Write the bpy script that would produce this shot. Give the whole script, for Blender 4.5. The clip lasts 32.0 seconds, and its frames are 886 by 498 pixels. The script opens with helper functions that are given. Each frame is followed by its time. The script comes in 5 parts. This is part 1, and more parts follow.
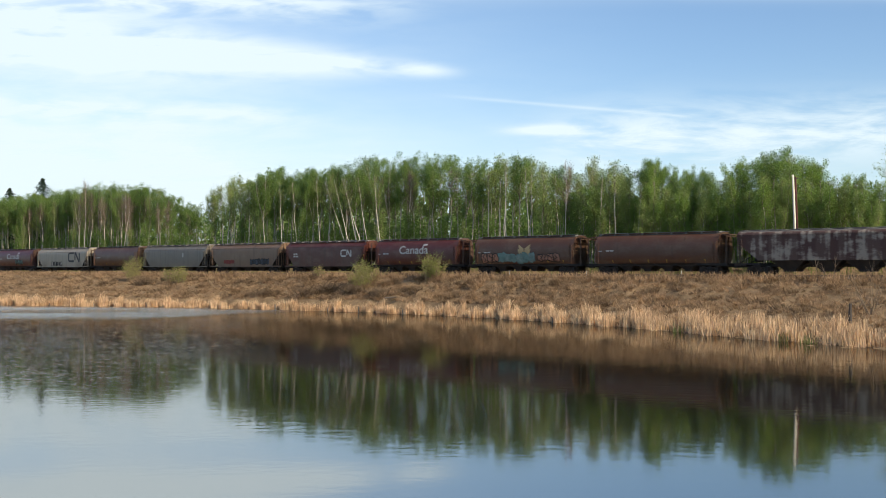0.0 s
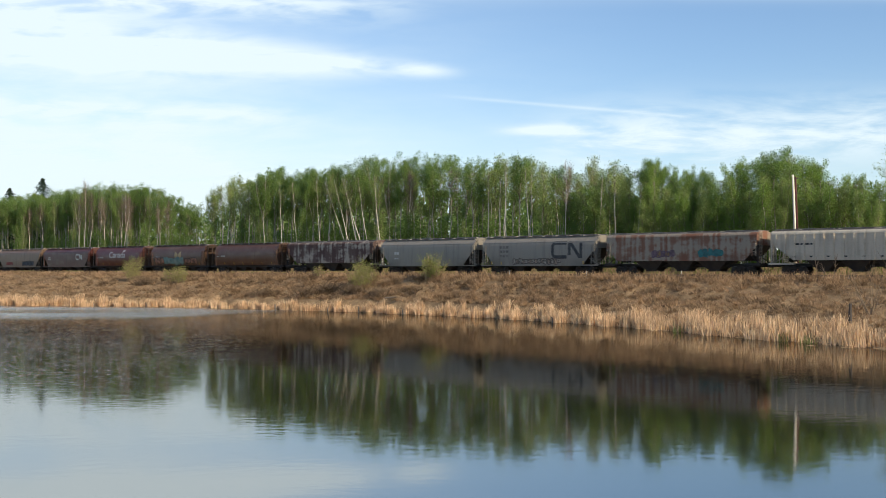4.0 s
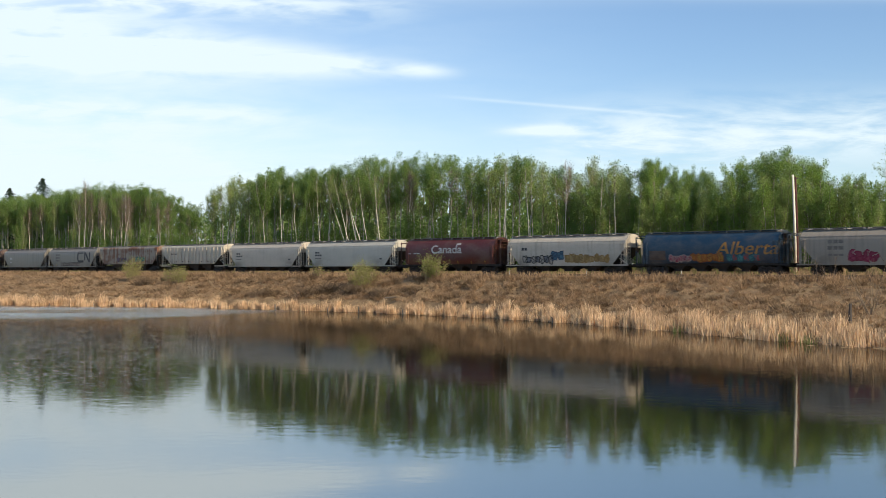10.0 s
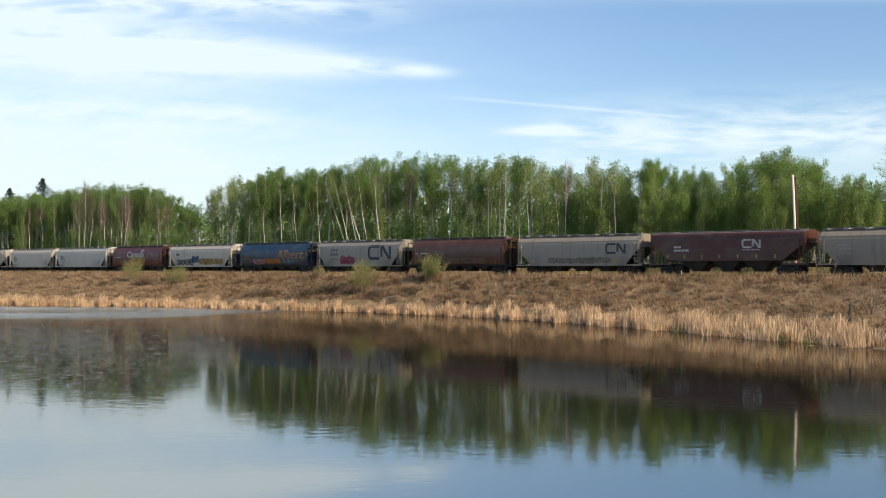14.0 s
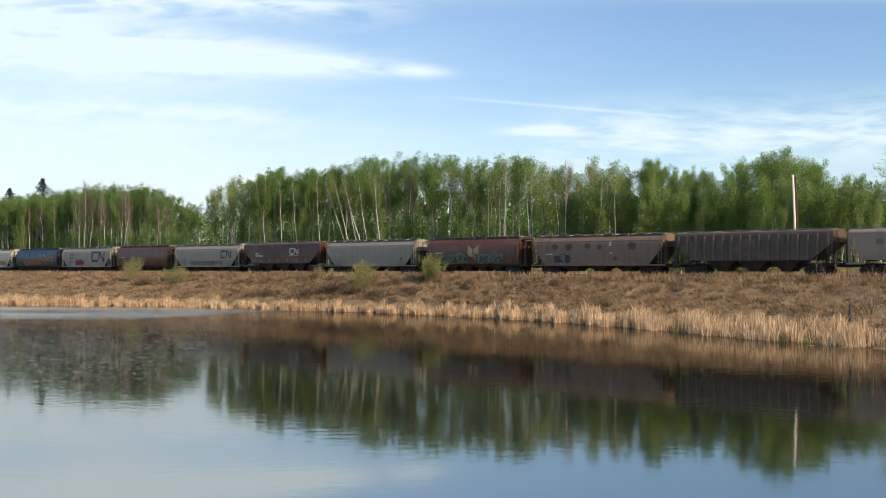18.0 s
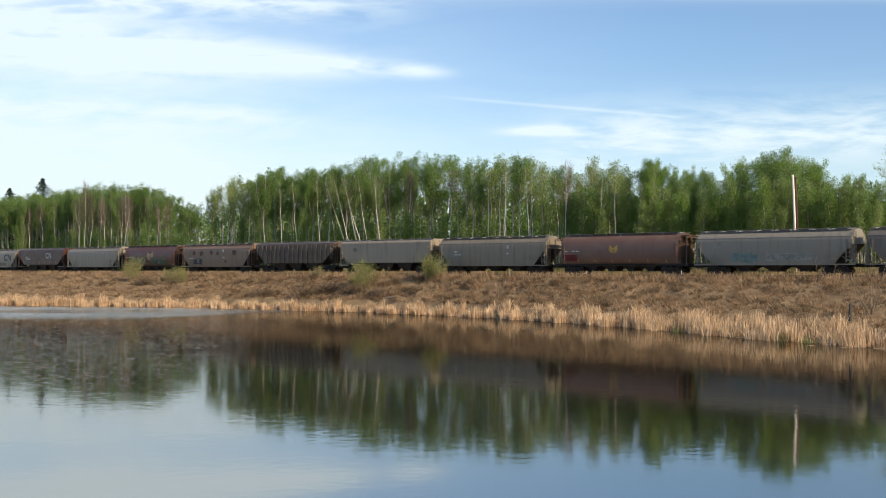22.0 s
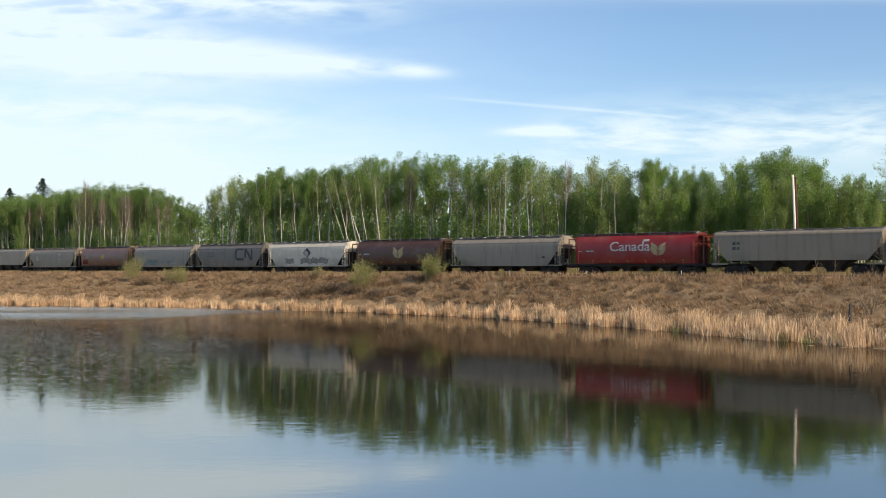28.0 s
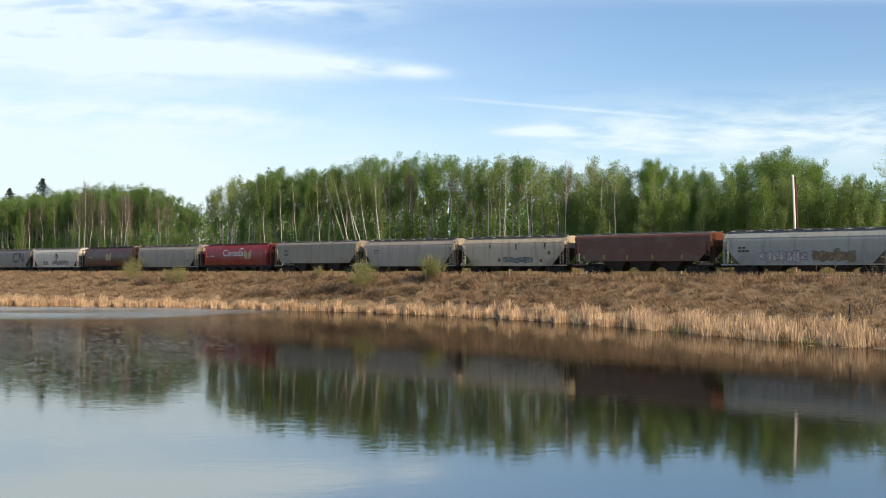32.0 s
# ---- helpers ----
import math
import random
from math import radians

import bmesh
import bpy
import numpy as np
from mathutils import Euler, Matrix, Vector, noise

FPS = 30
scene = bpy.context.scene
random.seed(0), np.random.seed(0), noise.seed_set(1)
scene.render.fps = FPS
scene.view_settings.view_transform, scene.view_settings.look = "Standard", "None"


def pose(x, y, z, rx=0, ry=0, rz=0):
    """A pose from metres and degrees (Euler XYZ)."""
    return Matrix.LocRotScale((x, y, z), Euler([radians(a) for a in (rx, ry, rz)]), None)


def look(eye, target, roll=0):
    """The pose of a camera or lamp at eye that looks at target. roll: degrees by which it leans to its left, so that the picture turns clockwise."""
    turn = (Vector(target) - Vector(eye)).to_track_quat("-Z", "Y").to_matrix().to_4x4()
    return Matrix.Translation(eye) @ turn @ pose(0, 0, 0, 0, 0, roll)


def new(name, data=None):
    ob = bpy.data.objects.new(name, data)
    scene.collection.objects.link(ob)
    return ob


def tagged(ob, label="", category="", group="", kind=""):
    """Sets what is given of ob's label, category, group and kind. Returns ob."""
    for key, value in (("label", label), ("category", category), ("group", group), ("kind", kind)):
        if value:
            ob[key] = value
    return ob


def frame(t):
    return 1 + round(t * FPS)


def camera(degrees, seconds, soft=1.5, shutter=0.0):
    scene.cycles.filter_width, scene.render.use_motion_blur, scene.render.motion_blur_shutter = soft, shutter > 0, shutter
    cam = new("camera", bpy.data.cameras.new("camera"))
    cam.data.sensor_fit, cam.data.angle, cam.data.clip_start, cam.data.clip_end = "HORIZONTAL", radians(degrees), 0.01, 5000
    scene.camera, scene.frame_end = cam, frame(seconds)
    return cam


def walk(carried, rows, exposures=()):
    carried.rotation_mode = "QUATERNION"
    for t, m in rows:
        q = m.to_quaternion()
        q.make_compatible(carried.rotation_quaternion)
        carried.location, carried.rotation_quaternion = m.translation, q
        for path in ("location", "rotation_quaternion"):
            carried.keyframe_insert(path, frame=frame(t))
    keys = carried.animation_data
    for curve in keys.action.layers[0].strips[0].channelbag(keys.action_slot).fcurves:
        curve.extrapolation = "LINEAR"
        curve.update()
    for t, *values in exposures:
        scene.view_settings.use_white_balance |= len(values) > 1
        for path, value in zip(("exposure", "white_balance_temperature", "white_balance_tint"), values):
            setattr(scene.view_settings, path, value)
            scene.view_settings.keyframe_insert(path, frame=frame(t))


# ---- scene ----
# The plan: z = 0 is a little over the lake. The railway runs straight from far on one side to near on the
# other; A counts metres along it (towards the near end), W metres away from it (+ to the lake).
PHI = radians(42.94)
ALONG = Vector((math.cos(PHI), -math.sin(PHI), 0))
TOLAKE = Vector((-math.sin(PHI), -math.cos(PHI), 0))
ORIGIN = Vector((0, 140.96, 0))
RAIL_Z = 4.26
WATER_Z = -0.35
TRACK_W = -1.6
SPEED = 17.8
SPAN = 209.0


def plan(a, w, z=0.0):
    return ORIGIN + ALONG * a + TOLAKE * w + Vector((0, 0, z))


# ---- camera ----
cam = camera(43.0, 32.0, soft=0.7, shutter=0.3)
EYE = (0.0, 0.0, 4.8)
VIEW = look(EYE, (0.0, 100.0, 4.8 + 1.809))
walk(cam, [(0.0, VIEW), (32.0, VIEW)], exposures=[(0.0, 0.14), (32.0, 0.14)])

# ---- light ----
SUN_AZ, SUN_EL = radians(133.0), radians(30.0)   # clockwise from +Y, and height
world = bpy.data.worlds.new("sky")
scene.world = world
world.use_nodes = True
wn = world.node_tree
sky = wn.nodes.new("ShaderNodeTexSky")
sky.sky_type, sky.sun_disc = "NISHITA", False
sky.sun_elevation, sky.sun_rotation = SUN_EL, SUN_AZ
sky.air_density, sky.dust_density, sky.ozone_density = 1.0, 0.3, 3.0
clear = wn.nodes.new("ShaderNodeMix")
clear.data_type, clear.blend_type = "RGBA", "MULTIPLY"
clear.inputs[0].default_value = 1.0
clear.inputs[7].default_value = (0.95, 0.99, 1.04, 1)
wn.links.new(sky.outputs[0], clear.inputs[6])
wn.links.new(clear.outputs[2], wn.nodes["Background"].inputs[0])
wn.nodes["Background"].inputs[1].default_value = 0.132
sun = new("sun", bpy.data.lights.new("sun", "SUN"))
sun.data.energy, sun.data.angle, sun.data.color = 5.0, radians(0.6), (1.0, 0.855, 0.66)
to_sun = Vector((math.sin(SUN_AZ) * math.cos(SUN_EL), math.cos(SUN_AZ) * math.cos(SUN_EL), math.sin(SUN_EL)))
sun.matrix_basis = look(to_sun * 200, (0, 0, 0))


# ---- node helpers ----
class Shade:
    """A material being wired up."""

    def __init__(self, name):
        self.mat = bpy.data.materials.new(name)
        self.mat.use_nodes = True
        self.nt = self.mat.node_tree
        self.bsdf = self.nt.nodes["Principled BSDF"]
        self.out = self.nt.nodes["Material Output"]

    def put(self, socket, value):
        if isinstance(value, bpy.types.NodeSocket):
            self.nt.links.new(value, socket)
        elif isinstance(value, (tuple, list)) and len(value) == 3 and socket.type == "RGBA":
            socket.default_value = (*value, 1)
        else:
            socket.default_value = value

    def node(self, kind, out=0, **values):
        n = self.nt.nodes.new(kind)
        for key, value in values.items():
            self.put(n.inputs[int(key[1:])] if key[0] == "i" and key[1:].isdigit() else n.inputs[key], value)
        return n.outputs[out]

    def math(self, op, a, b=0.0, c=None, clamp=False):
        n = self.nt.nodes.new("ShaderNodeMath")
        n.operation, n.use_clamp = op, clamp
        self.put(n.inputs[0], a)
        self.put(n.inputs[1], b)
        if c is not None:
            self.put(n.inputs[2], c)
        return n.outputs[0]

    def ramp(self, x, lo, hi):
        n = self.nt.nodes.new("ShaderNodeMapRange")
        n.interpolation_type = "SMOOTHSTEP"
        self.put(n.inputs[0], x)
        n.inputs[1].default_value, n.inputs[2].default_value = lo, hi
        return n.outputs[0]

    def mix(self, f, a, b):
        n = self.nt.nodes.new("ShaderNodeMix")
        n.data_type = "RGBA"
        self.put(n.inputs[0], f)
        self.put(n.inputs[6], a)
        self.put(n.inputs[7], b)
        return n.outputs[2]

    def coords(self, scale=(1, 1, 1), shift=(0, 0, 0), kind="Object"):
        if kind == "World":
            c = self.nt.nodes.new("ShaderNodeNewGeometry").outputs["Position"]
        else:
            c = self.nt.nodes.new("ShaderNodeTexCoord").outputs[kind]
        m = self.nt.nodes.new("ShaderNodeMapping")
        self.nt.links.new(c, m.inputs[0])
        m.inputs["Scale"].default_value, m.inputs["Location"].default_value = scale, shift
        return m.outputs[0]

    def noise(self, vec, scale=1.0, detail=3.0, rough=0.55, warp=0.0):
        n = self.nt.nodes.new("ShaderNodeTexNoise")
        self.put(n.inputs["Vector"], vec)
        n.inputs["Scale"].default_value, n.inputs["Detail"].default_value = scale, detail
        n.inputs["Roughness"].default_value, n.inputs["Distortion"].default_value = rough, warp
        return n.outputs[0]

    def split(self, vec):
        n = self.nt.nodes.new("ShaderNodeSeparateXYZ")
        self.put(n.inputs[0], vec)
        return n.outputs

    def random(self):
        return self.nt.nodes.new("ShaderNodeObjectInfo").outputs["Random"]

    def island(self):
        return self.nt.nodes.new("ShaderNodeNewGeometry").outputs["Random Per Island"]

    def bump(self, height, strength=0.3, distance=0.02):
        n = self.nt.nodes.new("ShaderNodeBump")
        n.inputs["Strength"].default_value, n.inputs["Distance"].default_value = strength, distance
        self.put(n.inputs["Height"], height)
        self.put(self.bsdf.inputs["Normal"], n.outputs[0])

    def done(self, color=None, rough=0.6, metal=0.0, spec=0.4):
        if color is not None:
            self.put(self.bsdf.inputs["Base Color"], color)
        self.put(self.bsdf.inputs["Roughness"], rough)
        self.bsdf.inputs["Metallic"].default_value = metal
        self.bsdf.inputs["Specular IOR Level"].default_value = spec
        return self.mat


def worn(name, base, other, scale=0.6, fine=6.0, rough=0.75, bump=0.3, lo=0.4, hi=0.65):
    """A plain surface with blotches of a second colour and fine grain."""
    s = Shade(name)
    c = s.coords()
    f = s.ramp(s.noise(c, scale, 4), lo, hi)
    g = s.noise(c, fine, 3)
    col = s.mix(f, base, other)
    col = s.mix(s.math("MULTIPLY", g, 0.35), col, tuple(v * 0.55 for v in base))
    s.bump(g, bump, 0.03)
    return s.done(col, rough)


def paint(name, base, rust=(0.09, 0.05, 0.03), amount=0.2, streak=0.3, seed=0.0, top=None):
    """Weathered freight car paint: rust blotches, run-down streaks, faded patches and dust."""
    s = Shade(name)
    big = s.noise(s.coords((0.5, 0.5, 0.9), (seed, seed * 1.7, 0)), 1.0, 4, 0.6)
    runs = s.noise(s.coords((2.6, 1.0, 0.18), (seed * 2.1, 0, seed)), 1.0, 3, 0.6)
    plates = s.noise(s.coords((0.62, 0.0, 0.0), (seed, 0, 0)), 1.0, 0)
    grain = s.noise(s.coords((9, 9, 9)), 1.0, 3)
    base = tuple(v * k for v, k in zip(base, (0.77, 0.675, 0.535)))   # every paint dimmed and warmed evenly, to offset the bright bluish skylight
    faded = tuple(v * 0.78 + k for v, k in zip(base, (0.058, 0.047, 0.033)))
    col = s.mix(s.ramp(big, 0.42, 0.75), base, faded)
    col = s.mix(s.math("MULTIPLY", s.ramp(runs, 0.48, 0.72), streak), col, tuple(v * 0.42 + k for v, k in zip(base, (0.016, 0.013, 0.009))))
    level = 0.72 - 0.42 * amount
    mask = s.ramp(s.math("ADD", s.math("MULTIPLY", runs, 0.45), s.math("MULTIPLY", big, 0.55)), level, level + 0.10)
    col = s.mix(s.math("MULTIPLY", mask, min(1.0, amount * 2.2)), col, rust)
    col = s.mix(s.math("MULTIPLY", s.ramp(plates, 0.5, 0.52), 0.10), col, faded)
    col = s.mix(s.math("MULTIPLY", s.ramp(grain, 0.45, 0.8), 0.22), col, (0.12, 0.105, 0.085))
    xyz = s.split(s.coords())
    reach = s.math("DIVIDE", s.math("SUBTRACT", s.math("ABSOLUTE", xyz[0]), 6.2), 1.5)
    fan = s.math("POWER", 2.718, s.math("MULTIPLY", s.math("MULTIPLY", reach, reach), -1.0))
    splash = s.math("MULTIPLY", s.math("MULTIPLY", fan, s.ramp(xyz[2], 2.6, 1.2)), s.ramp(big, 0.25, 0.6))
    col = s.mix(s.math("MULTIPLY", splash, 0.55), col, (0.10, 0.08, 0.06))
    s.bump(grain, 0.12, 0.01)
    return s.done(col, s.math("MULTIPLY_ADD", mask, 0.35, 0.40), spec=0.45)


# ---- materials ----
# underbody steel and grime, their colours darkened further for the shade down there
STEEL_DARK = worn("grimy_steel", (0.024, 0.021, 0.019), (0.045, 0.034, 0.026), 1.5, 9)
GRIME_SHADE = worn("grimy_shaded_underframe", (0.022, 0.019, 0.017), (0.042, 0.034, 0.027), 1.0, 8)
# dark tone for the roof tops and hatch lids
ROOF = worn("dark_roof", (0.13, 0.12, 0.11), (0.20, 0.18, 0.16), 1.0, 7)
GRATING = worn("galvanised_grating", (0.32, 0.31, 0.28), (0.18, 0.165, 0.15), 1.2, 8, 0.55)
WHEEL = worn("wheel_steel", (0.045, 0.036, 0.03), (0.08, 0.062, 0.05), 2.0, 9, 0.5)
RAIL = worn("rail_steel", (0.10, 0.07, 0.05), (0.2, 0.17, 0.15), 2.0, 9, 0.45)
TIE = worn("creosoted_timber", (0.06, 0.048, 0.038), (0.11, 0.09, 0.07), 1.2, 8)
BALLAST = worn("crushed_stone", (0.16, 0.14, 0.12), (0.27, 0.24, 0.21), 3.0, 12, 0.9, 0.8)
POLE_WOOD = worn("bleached_timber", (0.76, 0.71, 0.58), (0.62, 0.57, 0.45), 1.0, 9)
OLD_WOOD = worn("weathered_timber", (0.09, 0.075, 0.06), (0.16, 0.13, 0.10), 1.5, 9)
RED_BROWN = worn("oxide_red_strip", (0.13, 0.045, 0.035), (0.07, 0.03, 0.025), 2, 9)
WHITE_MARK = worn("white_stencil", (0.56, 0.55, 0.51), (0.44, 0.42, 0.38), 2, 9, 0.6, 0.05)
DARK_MARK = worn("black_stencil", (0.035, 0.035, 0.038), (0.06, 0.058, 0.055), 2, 9, 0.6, 0.05)
CREAM_MARK = worn("cream_stencil", (0.46, 0.35, 0.17), (0.36, 0.27, 0.14), 2, 9, 0.6, 0.05)
RUST_SPOT = worn("rust_spot", (0.15, 0.085, 0.055), (0.10, 0.055, 0.038), 2, 9, 0.85, 0.2)
YELLOW_MARK = worn("yellow_stencil", (0.55, 0.34, 0.05), (0.42, 0.27, 0.07), 2, 9, 0.6, 0.05)


def ground_material():
    s = Shade("dry_grass_soil")
    w = s.coords(kind="World")
    big = s.noise(w, 0.11, 4, 0.6)
    mid = s.noise(w, 0.9, 4, 0.65)
    fine = s.noise(s.coords((7, 7, 3), kind="World"), 1.0, 3, 0.7)
    col = s.mix(s.ramp(mid, 0.35, 0.7), (0.25, 0.17, 0.092), (0.40, 0.275, 0.147))
    col = s.mix(s.math("MULTIPLY", s.ramp(big, 0.5, 0.7), 0.6), col, (0.13, 0.095, 0.06))
    col = s.mix(s.math("MULTIPLY", s.ramp(fine, 0.45, 0.75), 0.45), col, (0.14, 0.095, 0.06))
    s.bump(s.math("ADD", mid, fine), 0.8, 0.15)
    return s.done(col, 0.95, spec=0.1)


def water_material():
    s = Shade("lake_water")
    c = s.coords((1, 1, 1))
    small = s.noise(s.coords((1.3, 2.2, 1)), 1.0, 2, 0.5)
    fine = s.noise(s.coords((3.5, 7.0, 1)), 1.0, 2, 0.5)
    swell = s.noise(s.coords((0.10, 0.22, 1)), 1.0, 1)
    pos = s.split(s.coords(kind="World"))
    patch = s.noise(s.coords((0.05, 0.05, 0.0), kind="World"), 1.0, 3, 0.6)
    # light wind on one side, and a ruffled strip at the far end of the lake
    side = s.math("MULTIPLY", s.ramp(s.math("ADD", pos[0], s.math("MULTIPLY", patch, 16.0)), 0.0, -18.0), s.ramp(pos[1], 42.0, 64.0))
    wind = s.math("MULTIPLY", side, s.math("MULTIPLY_ADD", s.ramp(patch, 0.38, 0.66), 0.75, 0.25))
    slant = s.math("MULTIPLY_ADD", s.math("ADD", pos[0], 32.0), 1.3, 113.0)
    edge = s.math("MAXIMUM", slant, s.math("MULTIPLY_ADD", patch, 3.0, 111.5))
    far = s.math("MULTIPLY", s.ramp(s.math("SUBTRACT", pos[1], edge), -2.0, 13.0), s.ramp(s.noise(s.coords((0.03, 0.25, 0.0), kind="World"), 1.0, 2), 0.25, 0.5))
    amp = s.math("ADD", s.math("MULTIPLY_ADD", wind, 0.005, 0.0030), s.math("MULTIPLY", far, 0.11))
    h = s.math("ADD", s.math("MULTIPLY", small, 1.0), s.math("MULTIPLY", fine, 0.25))
    amp = s.math("MULTIPLY", amp, s.math("MULTIPLY_ADD", s.ramp(pos[1], 24.0, 42.0), 0.65, 0.35))
    h = s.math("ADD", s.math("MULTIPLY", h, amp), s.math("MULTIPLY", swell, 0.004))
    facets = s.ramp(s.noise(s.coords((3.2, 3.4, 1)), 1.0, 2, 0.6), 0.56, 0.76)
    h = s.math("ADD", h, s.math("MULTIPLY", s.math("MULTIPLY", facets, wind), 0.04))
    s.bump(h, 1.0, 1.0)
    gloss = s.math("ADD", s.math("MULTIPLY_ADD", far, 0.15, 0.055), s.math("MULTIPLY", wind, 0.03))
    # seen at a low angle: the ripples even out how much the surface mirrors
    normal = s.bsdf.inputs["Normal"].links[0].from_socket
    fres = s.node("ShaderNodeFresnel", IOR=1.33, Normal=normal)
    share = s.math("ADD", s.math("MULTIPLY_ADD", fres, 0.08, 0.48), s.math("MULTIPLY", far, 0.12), clamp=True)
    shine = s.node("ShaderNodeBsdfGlossy", Color=(1.0, 0.985, 0.955), Roughness=gloss, Normal=normal)
    body = s.node("ShaderNodeBsdfDiffuse", Color=(0.010, 0.009, 0.005))
    m = s.nt.nodes.new("ShaderNodeMixShader")
    s.put(m.inputs[0], share)
    s.nt.links.new(body, m.inputs[1])
    s.nt.links.new(shine, m.inputs[2])
    s.nt.links.new(m.outputs[0], s.out.inputs[0])
    return s.mat


def leaf_material(name, light, dark):
    s = Shade(name)
    col = s.mix(s.random(), light, dark)
    col = s.mix(s.math("MULTIPLY", s.island(), 0.25), col, tuple(v * 0.6 for v in dark))
    d = s.node("ShaderNodeBsdfDiffuse", Color=col)
    t = s.node("ShaderNodeBsdfTranslucent", Color=col)
    m = s.nt.nodes.new("ShaderNodeMixShader")
    m.inputs[0].default_value = 0.55
    s.nt.links.new(d, m.inputs[1])
    s.nt.links.new(t, m.inputs[2])
    s.nt.links.new(m.outputs[0], s.out.inputs[0])
    return s.mat


def bark_material(name, pale, dark, marks=0.5):
    s = Shade(name)
    f = s.noise(s.coords((2, 2, 5)), 1.0, 4, 0.7)
    lo = s.noise(s.coords((0.3, 0.3, 0.25)), 1.0, 2)
    col = s.mix(s.ramp(f, marks, marks + 0.12), pale, dark)
    col = s.mix(s.math("MULTIPLY", lo, 0.5), col, tuple(v * 0.7 for v in pale))
    s.bump(f, 0.4, 0.03)
    return s.done(col, 0.85, spec=0.2)


def straw_material(name, light, dark, depth=0.6, single=0.35):
    s = Shade(name)
    patch = s.noise(s.coords((0.30, 0.30, 0.5), kind="World"), 1.0, 4, 0.65)
    tuft = s.noise(s.coords((1.1, 1.1, 1.5), kind="World"), 1.0, 3, 0.6)
    col = s.mix(s.math("MULTIPLY_ADD", s.island(), single, s.math("MULTIPLY", s.ramp(tuft, 0.35, 0.65), 1.0 - single)), light, dark)
    col = s.mix(s.math("MULTIPLY", s.ramp(patch, 0.42, 0.66), depth), col, tuple(v * 0.55 for v in dark))
    d = s.node("ShaderNodeBsdfDiffuse", Color=col)
    t = s.node("ShaderNodeBsdfTranslucent", Color=col)
    m = s.nt.nodes.new("ShaderNodeMixShader")
    m.inputs[0].default_value = 0.38
    s.nt.links.new(d, m.inputs[1])
    s.nt.links.new(t, m.inputs[2])
    s.nt.links.new(m.outputs[0], s.out.inputs[0])
    return s.mat


GROUND = ground_material()
WATER = water_material()
LEAF = leaf_material("spring_leaves", (0.258, 0.365, 0.108), (0.172, 0.258, 0.077))
LEAF_PALE = leaf_material("pale_spring_leaves", (0.37, 0.45, 0.15), (0.27, 0.345, 0.11))
LEAF_FRESH = leaf_material("bright_young_leaves", (0.31, 0.43, 0.105), (0.215, 0.32, 0.08))
LEAF_WILLOW = leaf_material("willow_leaves", (0.36, 0.39, 0.12), (0.26, 0.29, 0.085))
LEAF_FAR = leaf_material("wood_leaves", (0.275, 0.385, 0.12), (0.18, 0.275, 0.087))
NEEDLE = leaf_material("spruce_needles", (0.055, 0.085, 0.042), (0.035, 0.06, 0.03))
TWIG = leaf_material("bare_twigs", (0.29, 0.23, 0.175), (0.18, 0.14, 0.105))
BARK = bark_material("poplar_bark", (0.42, 0.39, 0.30), (0.10, 0.085, 0.06), 0.52)
BARK_WHITE = bark_material("white_bark", (0.60, 0.54, 0.44), (0.15, 0.12, 0.09), 0.58)
LIMB = bark_material("brown_twig_bark", (0.22, 0.17, 0.12), (0.10, 0.08, 0.055), 0.5)
BUSH_BARK = bark_material("willow_bark", (0.30, 0.22, 0.14), (0.17, 0.125, 0.085), 0.5)
DEAD_TWIG = bark_material("dead_twig_bark", (0.20, 0.14, 0.085), (0.11, 0.078, 0.048), 0.5)
BARK_DARK = bark_material("dark_bark", (0.10, 0.08, 0.06), (0.05, 0.04, 0.03), 0.5)
GRASS = straw_material("dry_grass", (0.61, 0.425, 0.255), (0.245, 0.167, 0.10), 0.8)
REED = straw_material("dry_reeds", (1.0, 0.765, 0.485), (0.45, 0.285, 0.16), 0.18, 0.6)
SEDGE = leaf_material("green_sedge", (0.26, 0.28, 0.10), (0.18, 0.20, 0.08))


# ---- mesh helpers ----
def mesh(name, verts, faces, material, smooth=False):
    me = bpy.data.meshes.new(name)
    me.from_pydata([tuple(v) for v in verts], [], [tuple(f) for f in faces])
    me.materials.append(material)
    if smooth:
        me.polygons.foreach_set("use_smooth", [True] * len(me.polygons))
    me.update()
    return me


def part(name, me, parent, label="", m=None):
    """One mesh object under a thing or a part."""
    ob = new(name, me)
    ob.parent = parent
    if m is not None:
        ob.matrix_basis = m
    if label:
        ob["label"] = label
    return ob


def thing(name, label, category, group="", kind="", m=None, me=None):
    ob = tagged(new(name, me), label, category, group, kind)
    if m is not None:
        ob.matrix_basis = m
    return ob


def box(x0, x1, y0, y1, z0, z1, bevel=0.0):
    """Verts and faces of a box whose top edges may be chamfered."""
    b = bevel
    v, f = [], []
    rings = [(z0, 0), (z1 - b, 0), (z1, b)] if b else [(z0, 0), (z1, 0)]
    for z, k in rings:
        v += [(x0 + k, y0 + k, z), (x1 - k, y0 + k, z), (x1 - k, y1 - k, z), (x0 + k, y1 - k, z)]
    for r in range(len(rings) - 1):
        for i in range(4):
            j = (i + 1) % 4
            f.append((r * 4 + i, r * 4 + j, r * 4 + 4 + j, r * 4 + 4 + i))
    n = len(v)
    return v, f + [(3, 2, 1, 0), (n - 4, n - 3, n - 2, n - 1)]


def joined(*pieces):
    v, f = [], []
    for pv, pf in pieces:
        n = len(v)
        v += list(pv)
        f += [tuple(i + n for i in face) for face in pf]
    return v, f


